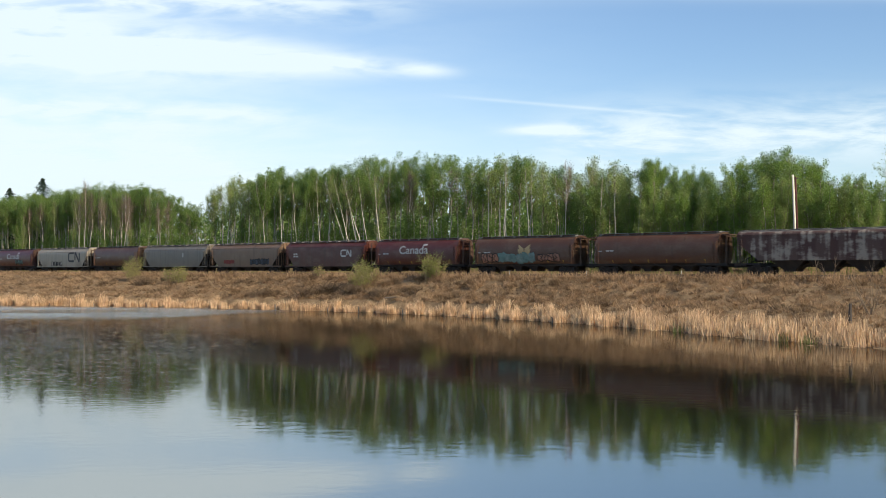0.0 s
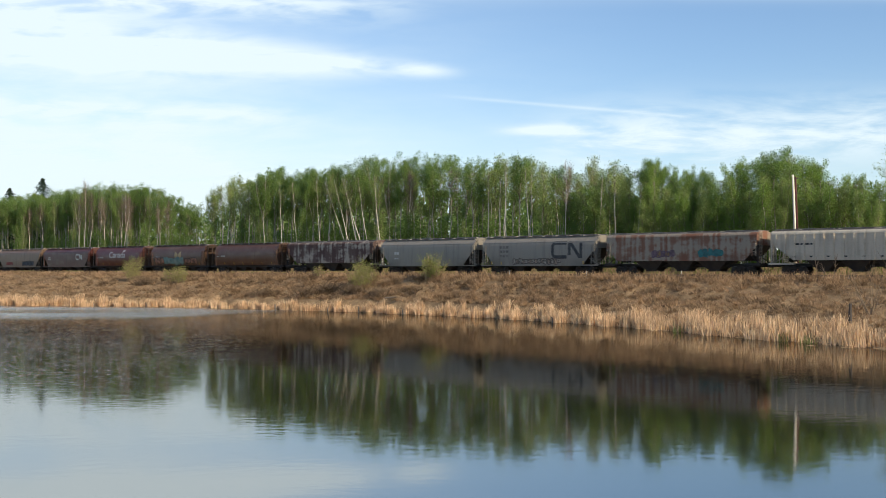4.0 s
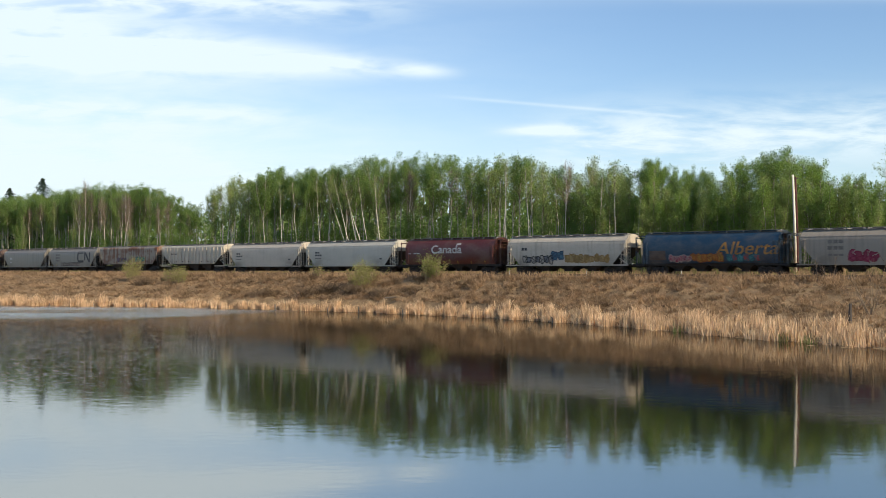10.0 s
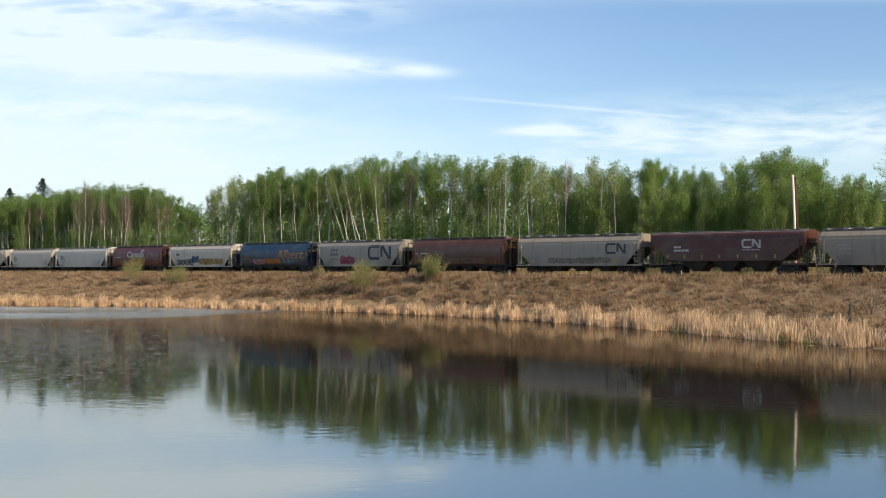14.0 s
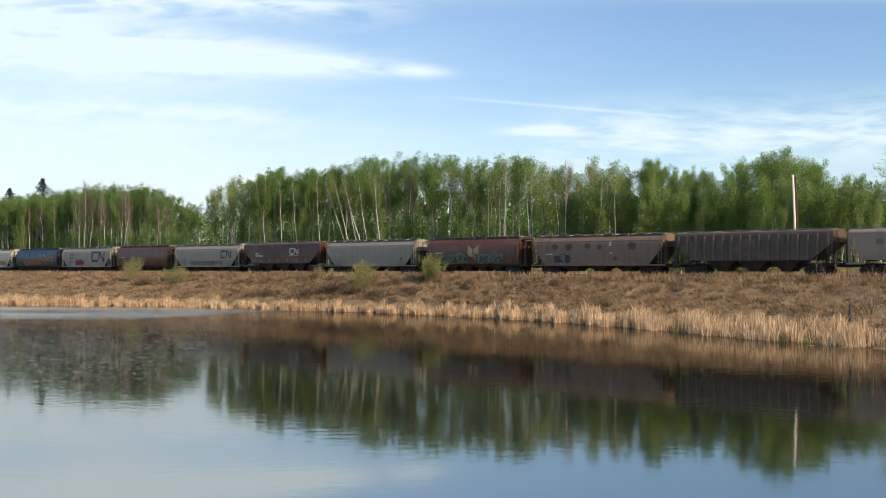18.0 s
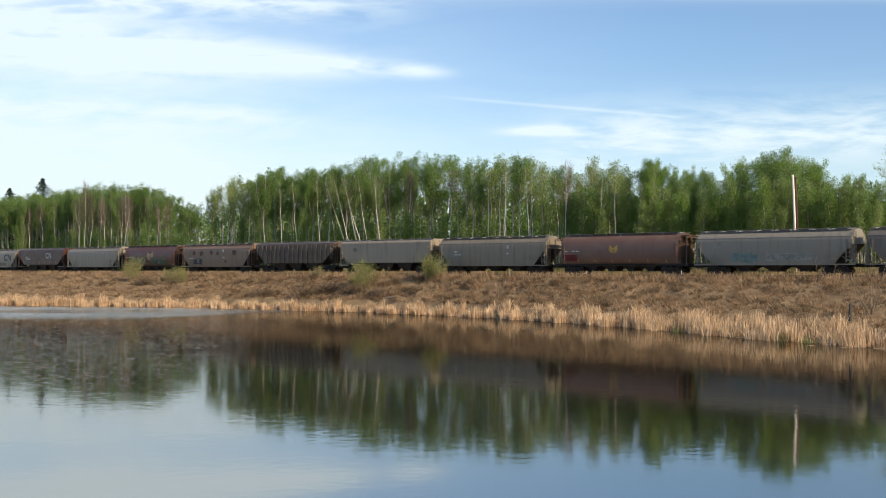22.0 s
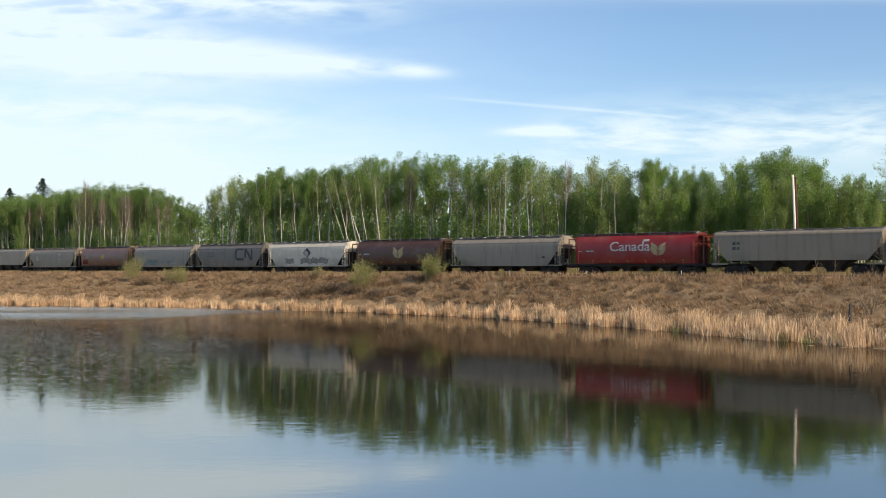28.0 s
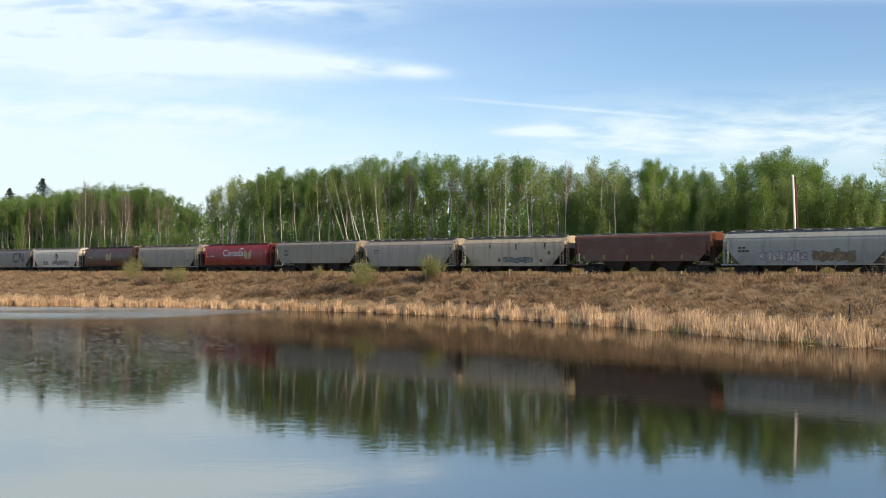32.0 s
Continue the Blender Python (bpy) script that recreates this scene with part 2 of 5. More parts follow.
def tube(points, radii, sides=6):
    """A tapered tube through points, closed at its ends."""
    pts = [Vector(p) for p in points]
    v, f = [], []
    for i, p in enumerate(pts):
        d = (pts[min(i + 1, len(pts) - 1)] - pts[max(i - 1, 0)]).normalized()
        s = d.cross(Vector((0.31, 0.95, 0.05))).normalized()
        t = d.cross(s)
        for k in range(sides):
            a = 2 * math.pi * k / sides
            v.append(p + (s * math.cos(a) + t * math.sin(a)) * radii[i])
    for i in range(len(pts) - 1):
        for k in range(sides):
            j = (k + 1) % sides
            f.append((i * sides + k, i * sides + j, (i + 1) * sides + j, (i + 1) * sides + k))
    n = len(v)
    return v, f + [tuple(range(sides - 1, -1, -1)), tuple(range(n - sides, n))]


def cards(centres, sizes, rng, flat=0.0, aspect=0.6):
    """Leaf-shaped faces of random turn at the centres; flat leans them to the level."""
    n = len(centres)
    u = rng.normal(size=(n, 3))
    u[:, 2] *= 1 - flat
    u /= np.linalg.norm(u, axis=1, keepdims=True) + 1e-9
    w = rng.normal(size=(n, 3))
    w -= (w * u).sum(1, keepdims=True) * u
    w /= np.linalg.norm(w, axis=1, keepdims=True) + 1e-9
    u, w = u * sizes[:, None] * 0.5, w * sizes[:, None] * 0.5 * aspect
    v = np.empty((n, 3, 3))
    v[:, 0], v[:, 1], v[:, 2] = centres - u - w * 0.8, centres + w * 1.2, centres + u - w * 0.8
    return v.reshape(-1, 3), np.arange(3 * n).reshape(-1, 3)


def quick_mesh(name, verts, faces, material):
    """A mesh out of arrays, all faces with the same number of corners."""
    k = faces.shape[1]
    me = bpy.data.meshes.new(name)
    me.vertices.add(len(verts))
    me.vertices.foreach_set("co", np.ascontiguousarray(verts, dtype=np.float32).ravel())
    me.loops.add(faces.size)
    me.loops.foreach_set("vertex_index", np.ascontiguousarray(faces, dtype=np.int32).ravel())
    me.polygons.add(len(faces))
    me.polygons.foreach_set("loop_start", np.arange(0, faces.size, k, dtype=np.int32))
    me.update(calc_edges=True)
    me.materials.append(material)
    return me


# ---- the lie of the land ----
SHORE = ((-400, 85), (-120, 46), (-67.3, 29.9), (-61.9, 28.1), (-54.0, 25.6), (-46.4, 21.0), (-30.4, 15.3),
         (-17.2, 11.8), (2.0, 10.2), (14.8, 11.8), (29.6, 14.2), (43.1, 20.5), (59.3, 28.9), (90, 42), (400, 75))
SHORE_U, SHORE_W = [p[0] for p in SHORE], [p[1] for p in SHORE]


def shore(a):
    """How far the water's edge lies from the railway (a counts the other way in SHORE)."""
    return np.interp(-np.asarray(a), SHORE_U, SHORE_W)


def ground_height(a, w):
    """The height of the ground over the lake's level, for arrays of A and W."""
    s = shore(a)
    bank = np.interp(w, [-400, -30, -9, -6.5, -4.4, -3.6, 0.6, 1.6, 3.2], [5.2, 5.0, 5.1, 4.75, 3.98, 3.98, 3.98, 3.75, 3.72])
    k = np.clip((w - 3.2) / np.maximum(s - 3.2, 1), 0, 3)
    slope = np.interp(k, [0, 0.25, 0.5, 0.62, 0.86, 1.0, 1.3, 3.0], [3.72, 2.75, 1.75, 1.45, 0.8, WATER_Z, -1.0, -2.0])
    z = np.where(w < 3.2, bank, slope)
    x = ALONG.x * a + TOLAKE.x * w
    y = ORIGIN.y + ALONG.y * a + TOLAKE.y * w
    near = np.interp(y, [-60, 2, 8, 15, 22], [3.4, 3.2, 2.0, -0.2, -2.0])
    return np.maximum(z, near)


def build_ground():
    def steps(fine0, fine1, step, reach):
        mid = np.arange(fine0, fine1 + step / 2, step)
        out = np.geomspace(step * 2, reach, 26)
        return np.concatenate([(fine0 - out)[::-1], mid, fine1 + out])
    aa, ww = steps(-130, 130, 1.3, 3300), steps(-9, 46, 0.6, 3300)
    A, W = np.meshgrid(aa, ww, indexing="ij")
    Z = ground_height(A, W)
    rng = np.random.default_rng(4)
    lumps = np.array([[noise.noise((a * 0.55, w * 0.8, 1.0)) + 0.6 * noise.noise((a * 1.3, w * 1.6, 4.0)) for w in ww] for a in aa])
    rough = rng.normal(size=Z.shape) * 0.03 + lumps * 0.42
    Z = Z + np.where((W > 1.0) | (W < -5), rough, rough * 0.2) * (np.abs(A) < 140)
    n, m = A.shape
    v = np.empty((n, m, 3))
    v[..., 0] = ALONG.x * A + TOLAKE.x * W
    v[..., 1] = ORIGIN.y + ALONG.y * A + TOLAKE.y * W
    v[..., 2] = Z
    i = np.arange(n * m).reshape(n, m)
    f = np.stack([i[:-1, :-1], i[:-1, 1:], i[1:, 1:], i[1:, :-1]], -1).reshape(-1, 4)
    me = quick_mesh("ground", v.reshape(-1, 3), f, GROUND)
    thing("ground", "dry straw-coloured grassy bank and embankment soil", "ground", kind="structure", me=me)


build_ground()

wv, wf = box(-420, 420, -40, 400, WATER_Z - 0.4, WATER_Z)
lake = thing("water", "calm dark lake water with faint ripples", "water", kind="structure", me=mesh("water", wv, wf, WATER))


def build_clouds():
    """Thin cirrus far behind everything, on one sheet that drifts with the wind."""
    s = Shade("thin_cirrus")
    far = 3500.0
    k = 1990.3 / far
    xyz = s.split(s.coords((k, k, k)))
    px, pz = xyz[0], xyz[2]              # bearing and height, in steps of about 0.03 degrees

    def gauss(v, mid, width):
        d = s.math("DIVIDE", s.math("SUBTRACT", v, mid), width)
        return s.math("POWER", 2.718, s.math("MULTIPLY", s.math("MULTIPLY", d, d), -1.0))
    streaks = s.noise(s.coords((k * 0.0036, 1, k * 0.020), (3.1, 0, 7.7)), 1.0, 6, 0.62, 0.6)
    wisps = s.noise(s.coords((k * 0.0075, 1, k * 0.034), (1.3, 0, 2.2)), 1.0, 4, 0.52, 0.3)
    # milky haze towards one side
    haze = s.math("MULTIPLY", s.ramp(px, 560.0, -860.0), s.math("MULTIPLY_ADD", s.ramp(pz, 520.0, 120.0), 0.52, 0.42))
    haze = s.math("MULTIPLY", haze, s.math("MULTIPLY_ADD", streaks, 0.9, 0.5))
    haze = s.math("MULTIPLY", haze, s.math("MULTIPLY_ADD", wisps, 0.7, 0.64))
    low = s.math("MULTIPLY_ADD", s.ramp(pz, 340.0, 90.0), 0.34, 0.02)
    # the long streak that thins out to a point
    line1 = s.math("SUBTRACT", 388.0, s.math("MULTIPLY", s.math("ADD", px, 484.0), 0.075))
    wide1 = s.math("MULTIPLY_ADD", s.ramp(px, 60.0, -700.0), 48.0, 11.0)
    band = s.math("MULTIPLY", gauss(pz, line1, wide1), s.ramp(px, 60.0, -40.0))
    band = s.math("MULTIPLY", band, s.ramp(wisps, 0.02, 0.60))
    band3 = s.math("MULTIPLY", gauss(pz, s.math("MULTIPLY_ADD", px, -0.02, 268.0), 20.0), s.math("MULTIPLY", s.ramp(px, -150.0, -420.0), s.ramp(wisps, 0.3, 0.65)))
    line2 = s.math("MULTIPLY_ADD", px, -0.03, 462.0)
    band2 = s.math("MULTIPLY", gauss(pz, line2, 26.0), s.ramp(px, 60.0, -260.0))
    band2 = s.math("MULTIPLY", band2, s.ramp(wisps, 0.35, 0.65))
    # the group of clouds on the other side
    grp = s.math("MULTIPLY", s.ramp(px, 60.0, 380.0), gauss(pz, s.math("MULTIPLY_ADD", px, 0.035, 222.0), 58.0))
    grp = s.math("MULTIPLY", grp, s.ramp(s.math("ADD", s.math("MULTIPLY", streaks, 0.6), s.math("MULTIPLY", wisps, 0.4)), 0.36, 0.58))
    puff = s.math("MULTIPLY", gauss(px, 190.0, 75.0), gauss(pz, 247.0, 9.0))
    puff = s.math("MULTIPLY", puff, s.ramp(wisps, 0.25, 0.55))
    trail = s.math("MULTIPLY", gauss(pz, s.math("MULTIPLY_ADD", px, -0.085, 308.0), 3.2),
                   s.math("MULTIPLY", s.ramp(px, -40.0, 120.0), s.ramp(px, 480.0, 380.0)))
    # unseen glowing cloud above the view, added to brighten the lake's reflection
    added_high = s.math("MULTIPLY", s.ramp(pz, 452.0, 580.0), s.ramp(streaks, 0.1, 0.5))
    added_veil = s.math("MULTIPLY", s.ramp(px, 200.0, 620.0), s.math("MULTIPLY", s.ramp(pz, 468.0, 530.0), s.ramp(wisps, 0.2, 0.5)))
    total = haze
    for layer, k2 in ((low, 1.0), (band, 0.82), (band2, 0.6), (band3, 0.4), (grp, 0.85), (puff, 0.9), (trail, 0.3), (added_high, 1.0), (added_veil, 0.9)):
        total = s.math("ADD", total, s.math("MULTIPLY", layer, k2))
    edge = s.math("MULTIPLY", s.ramp(pz, 1290.0, 950.0), s.math("MULTIPLY", s.ramp(px, -1900.0, -1400.0), s.ramp(px, 1900.0, 1400.0)))
    total = s.math("MULTIPLY", s.math("POWER", s.math("MINIMUM", total, 0.97), 1.25), edge)
    em = s.node("ShaderNodeEmission", Color=(0.81, 0.935, 0.99), Strength=0.96)
    tr = s.node("ShaderNodeBsdfTransparent")
    m = s.nt.nodes.new("ShaderNodeMixShader")
    s.put(m.inputs[0], total)
    s.nt.links.new(tr, m.inputs[1])
    s.nt.links.new(em, m.inputs[2])
    s.nt.links.new(m.outputs[0], s.out.inputs[0])
    v = [(-3450, 0, -60), (3450, 0, -60), (3450, 0, 2300), (-3450, 0, 2300)]
    ob = thing("backdrop", "thin white cirrus streaks in a blue sky", "sky", kind="structure", me=mesh("backdrop", v, [(0, 1, 2, 3)], s.mat))
    ob.matrix_basis = pose(0, far, EYE[2])
    return ob


clouds = build_clouds()


# ---- the railway ----
def build_track():
    rot = pose(*plan(0, TRACK_W, 0), 0, 0, -math.degrees(PHI))
    track = thing("railway_track", "rusty steel rails on dark timber sleepers", "railway", kind="structure", m=rot)
    for side in (-0.75, 0.75):
        pieces = joined(box(-420, 420, side - 0.07, side + 0.07, RAIL_Z - 0.17, RAIL_Z - 0.15),
                        box(-420, 420, side - 0.012, side + 0.012, RAIL_Z - 0.15, RAIL_Z - 0.04),
                        box(-420, 420, side - 0.037, side + 0.037, RAIL_Z - 0.04, RAIL_Z, 0.01))
        part("rail", mesh("rail", *pieces, RAIL), track)
    tie = mesh("sleeper", *box(-0.11, 0.11, -1.3, 1.3, RAIL_Z - 0.34, RAIL_Z - 0.172, 0.02), TIE)
    for i in range(260):
        part("sleeper", tie, track, m=pose(-92 + i * 0.6, 0, 0))
    bed = mesh("ballast", [(-420, -2.6, 3.7), (420, -2.6, 3.7), (420, -1.7, RAIL_Z - 0.22), (-420, -1.7, RAIL_Z - 0.22),
                           (-420, 1.7, RAIL_Z - 0.22), (420, 1.7, RAIL_Z - 0.22), (420, 2.6, 3.7), (-420, 2.6, 3.7)],
               [(0, 1, 2, 3), (3, 2, 5, 4), (4, 5, 6, 7)], BALLAST)
    part("ballast", bed, track)


build_track()


# ---- the train ----
# cross-sections: half width against height over the rail
PROFILE = {
    "round": ((1.16, 1.10), (1.34, 1.32), (1.48, 1.65), (1.57, 2.10), (1.60, 2.60), (1.57, 3.10), (1.47, 3.55), (1.27, 3.95), (0.98, 4.23), (0.62, 4.38), (0.0, 4.44)),
    "flow": ((1.54, 1.02), (1.56, 1.40), (1.58, 1.90), (1.59, 2.40), (1.58, 2.90), (1.57, 3.35), (1.55, 3.60), (1.42, 3.78), (1.16, 4.04), (0.80, 4.32), (0.0, 4.45)),
    "slab": ((1.56, 1.42), (1.57, 2.0), (1.57, 2.5), (1.57, 3.0), (1.57, 3.5), (1.57, 3.95), (1.53, 4.12), (1.36, 4.26), (1.0, 4.36), (0.6, 4.42), (0.0, 4.45)),
}
PROFILE["panel"] = PROFILE["slab"]
BODY = {  # length of the end cut, its top, hoppers
    "round": (0.0, 1.1, 4),
    "flow": (1.8, 2.95, 3),
    "slab": (2.3, 3.15, 3),
    "panel": (1.4, 2.95, 3),
}


def half_width(kind, z):
    p = PROFILE[kind]
    return float(np.interp(z, [q[1] for q in p], [q[0] for q in p]))


def body_mesh(kind, length, material, ends):
    """The shell: sections along the car, cut away under sloping ends."""
    prof = PROFILE[kind]
    cut, cut_top, _ = BODY[kind]
    low, top = prof[0][1], prof[-1][1]
    half = length / 2 - (1.5 if kind == "round" else 0.74)
    xs = [-half + (2 * half) * i / 14 for i in range(15)]
    if cut:
        xs = sorted({round(x, 3) for x in [x for x in xs if abs(x) < half - cut - 0.3] + [-half, -half + cut * 0.5, -half + cut, half - cut, half - cut * 0.5, half]})
    verts, faces = [], []
    count = 2 * len(prof) - 1
    for x in xs:
        e = half - abs(x)
        zb = low if not cut or e >= cut else low + (cut_top - low) * (1 - e / cut)
        pts = []
        for hw, z in prof:
            z2 = max(z, zb)
            pts.append((float(np.interp(z2, [q[1] for q in prof], [q[0] for q in prof])), z2))
        ring = [(x, -y, z) for y, z in pts] + [(x, y, z) for y, z in pts[-2::-1]]
        verts += ring
    for i in range(len(xs) - 1):
        for k in range(count):
            j = (k + 1) % count
            faces.append((i * count + k, (i + 1) * count + k, (i + 1) * count + j, i * count + j))
    n = len(verts)
    faces += [tuple(range(count - 1, -1, -1))[::-1], tuple(range(n - 1, n - count - 1, -1))]
    me = mesh("body", verts, faces, material)
    me.materials.append(GRIME_SHADE)
    me.materials.append(ROOF)
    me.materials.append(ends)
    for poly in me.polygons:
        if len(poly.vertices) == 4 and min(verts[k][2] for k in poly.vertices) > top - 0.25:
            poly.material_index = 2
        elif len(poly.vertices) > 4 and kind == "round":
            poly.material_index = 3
    # sloping undersides at the cut ends: shade painted in with the dark tone
    if cut:
        for q in range(len(xs) - 1):
            me.polygons[q * count + count - 1].material_index = 1
    me.polygons.foreach_set("use_smooth", [len(p.vertices) == 4 and abs(p.normal.x) < 0.2 for p in me.polygons])
    bm = bmesh.new()
    bm.from_mesh(me)
    bmesh.ops.remove_doubles(bm, verts=bm.verts[:], dist=0.0005)
    bmesh.ops.dissolve_degenerate(bm, dist=0.0005, edges=bm.edges[:])
    bmesh.ops.recalc_face_normals(bm, faces=bm.faces)
    for e in bm.edges:
        e.smooth = e.calc_face_angle(0) < radians(38)
    bm.to_mesh(me)
    bm.free()
    return me, half


def hopper_mesh(top_w, top_l, z1, z0=0.32):
    v = []
    for w, l, z in ((top_w, top_l, z1), (top_w * 0.62, top_l * 0.36, z0 + 0.2), (top_w * 0.6, top_l * 0.34, z0)):
        v += [(-l, -w, z), (l, -w, z), (l, w, z), (-l, w, z)]
    f = [(r * 4 + i, r * 4 + (i + 1) % 4, r * 4 + 4 + (i + 1) % 4, r * 4 + 4 + i) for r in range(2) for i in range(4)]
    return mesh("hopper", v, f + [(0, 1, 2, 3), (11, 10, 9, 8)], GRIME_SHADE)


def wheelset_mesh():
    pieces = []
    for y in (-0.75, 0.75):
        s = 1 if y > 0 else -1
        pieces.append(tube([(0, y - 0.09 * s, 0), (0, y - 0.06 * s, 0), (0, y - 0.055 * s, 0), (0, y + 0.06 * s, 0)], [0.475, 0.475, 0.43, 0.42], 14))
    pieces.append(tube([(0, -1.05, 0), (0, 1.05, 0)], [0.085, 0.085], 8))
    for k in range(3):
        a = 2 * math.pi * k / 3
        pieces.append(box(math.cos(a) * 0.2 - 0.04, math.cos(a) * 0.2 + 0.04, -0.83, 0.83, math.sin(a) * 0.2 - 0.04, math.sin(a) * 0.2 + 0.04))
    return mesh("wheelset", *joined(*pieces), WHEEL)


def frame_mesh():
    """A cast side frame: a bowed bar over two axle boxes with a spring nest between."""
    pieces = [box(-1.1, 1.1, -0.08, 0.08, 0.62, 0.76, 0.02), box(-1.08, -0.74, -0.1, 0.1, 0.32, 0.66, 0.03), box(0.74, 1.08, -0.1, 0.1, 0.32, 0.66, 0.03),
              box(-0.36, 0.36, -0.1, 0.1, 0.2, 0.32, 0.02), box(-0.36, -0.26, -0.08, 0.08, 0.3, 0.66), box(0.26, 0.36, -0.08, 0.08, 0.3, 0.66)]
    for x in (-0.14, 0.14):
        pieces.append(tube([(x, 0, 0.3), (x, 0, 0.56)], [0.1, 0.1], 8))
    for x in (-1, 1):
        v = [(x * 0.36, -0.07, 0.2), (x * 0.8, -0.07, 0.5), (x * 0.8, -0.07, 0.62), (x * 0.36, -0.07, 0.34),
             (x * 0.36, 0.07, 0.2), (x * 0.8, 0.07, 0.5), (x * 0.8, 0.07, 0.62), (x * 0.36, 0.07, 0.34)]
        pieces.append((v, [(0, 1, 2, 3), (7, 6, 5, 4), (0, 4, 5, 1), (3, 2, 6, 7)]))
    return mesh("side_frame", *joined(*pieces), STEEL_DARK)


WHEELSET, SIDE_FRAME = wheelset_mesh(), frame_mesh()
BOLSTER = mesh("bolster", *box(-0.2, 0.2, -1.0, 1.0, 0.5, 0.86, 0.04), STEEL_DARK)
COUPLER = mesh("coupler", *joined(box(-0.42, 0.36, -0.09, 0.09, 0.76, 0.96, 0.02), box(0.28, 0.6, -0.17, 0.13, 0.72, 1.0, 0.03)), STEEL_DARK)
BRAKE_TANK = mesh("air_tank", *tube([(-0.5, 0, 0), (-0.42, 0, 0), (0.42, 0, 0), (0.5, 0, 0)], [0.08, 0.2, 0.2, 0.08], 10), GRIME_SHADE)
LEADING, TRAILING, CARS = [], [], []


def bogie(parent, x):
    b = part("bogie", BOLSTER, parent, "grimy cast steel bogie", pose(x, 0, 0))
    for y in (-1.0, 1.0):
        part("side_frame", SIDE_FRAME, b, m=pose(0, y, 0))
    LEADING.append(part("wheelset", WHEELSET, b, m=pose(-0.89, 0, 0.42)))
    TRAILING.append(part("wheelset", WHEELSET, b, m=pose(0.89, 0, 0.42)))


def ladder_mesh(height, width, material, rungs):
    pieces = [box(-width / 2 - 0.03, -width / 2 + 0.03, -0.03, 0.03, 0, height), box(width / 2 - 0.03, width / 2 + 0.03, -0.03, 0.03, 0, height)]
    for i in range(rungs):
        z = height * (i + 0.6) / rungs
        pieces.append(box(-width / 2, width / 2, -0.02, 0.02, z - 0.02, z + 0.02))
    return mesh("ladder", *joined(*pieces), material)


# markings follow the shell's curve
def mark(name, faces2d, kind, material, parent, label="", lift=0.014, step=0.22):
    """A painted shape of flat polygons (x along the car, z over the rail), laid on the near side."""
    bm = bmesh.new()
    for poly in faces2d:
        bm.faces.new([bm.verts.new((x, 0, z)) for x, z in poly])
    bmesh.ops.remove_doubles(bm, verts=bm.verts[:], dist=0.003)
    return lay(name, bm, kind, material, parent, label, lift, step)


def lay(name, bm, kind, material, parent, label, lift, step):
    zs = [v.co.z for v in bm.verts]
    z = min(zs) + step
    while z < max(zs):
        bmesh.ops.bisect_plane(bm, geom=bm.verts[:] + bm.edges[:] + bm.faces[:], plane_co=(0, 0, z), plane_no=(0, 0, 1))
        z += step
    for v in bm.verts:
        v.co.y = -half_width(kind, v.co.z) - lift
    bmesh.ops.recalc_face_normals(bm, faces=bm.faces)
    me = bpy.data.meshes.new(name)
    bm.to_mesh(me)
    bm.free()
    me.materials.append(material)
    return part(name, me, parent, label)


def word(text, x, z, height, kind, material, parent, label="", stretch=1.0, slant=0.0):
    """A readable word on the near side, in the built-in font."""
    cu = bpy.data.curves.new("word", "FONT")
    cu.body, cu.size = text, height / 0.69
    cu.offset = 0.012
    ob = new("word", cu)
    dg = bpy.context.evaluated_depsgraph_get()
    me = bpy.data.meshes.new_from_object(ob.evaluated_get(dg))
    bm = bmesh.new()
    bm.from_mesh(me)
    for v in bm.verts:
        v.co = Vector((x + v.co.x * stretch + v.co.y * slant, 0, z + v.co.y))
    bpy.data.objects.remove(ob)
    bpy.data.meshes.remove(me)
    bpy.data.curves.remove(cu)
    return lay("lettering", bm, kind, material, parent, label, 0.016, 0.25)


def ribbon(points, width):
    """Quads of a band along a 2D line."""
    pts = [Vector(p) for p in points]
    side = []
    for i, p in enumerate(pts):
        d0 = (pts[i] - pts[i - 1]).normalized() if i else (pts[1] - pts[0]).normalized()
        d1 = (pts[i + 1] - pts[i]).normalized() if i + 1 < len(pts) else d0
        n0, n1 = Vector((-d0.y, d0.x)), Vector((-d1.y, d1.x))
        m = (n0 + n1).normalized()
        side.append(m * (width / 2 / max(0.45, m.dot(n0))))
    return [[tuple(pts[i] - side[i]), tuple(pts[i + 1] - side[i + 1]), tuple(pts[i + 1] + side[i + 1]), tuple(pts[i] + side[i])] for i in range(len(pts) - 1)]


def rail_emblem(x, z, h, kind, material, parent):
    """The operator's mark: one bent band and one zigzag band."""
    arc = []
    for i in range(7):
        a = math.pi / 2 + math.pi / 2 * i / 6
        arc.append((0.3 + 0.3 * math.cos(a), 0.7 + 0.3 * math.sin(a)))
    for i in range(7):
        a = math.pi + math.pi / 2 * i / 6
        arc.append((0.3 + 0.3 * math.cos(a), 0.3 + 0.3 * math.sin(a)))
    left = [(1.25, 1.0), *arc, (1.25, 0.0)]
    right = [(1.25, 0.0), (1.5, 0.12), (1.5, 0.98), (1.62, 0.98), (2.35, 0.03), (2.5, 0.03), (2.5, 1.0)]
    quads = ribbon([(x + p * h, z + q * h) for p, q in left], 0.24 * h) + ribbon([(x + p * h, z + q * h) for p, q in right[1:]], 0.24 * h)
    mark("emblem", quads, kind, material, parent, "angular operator emblem in bold bands")


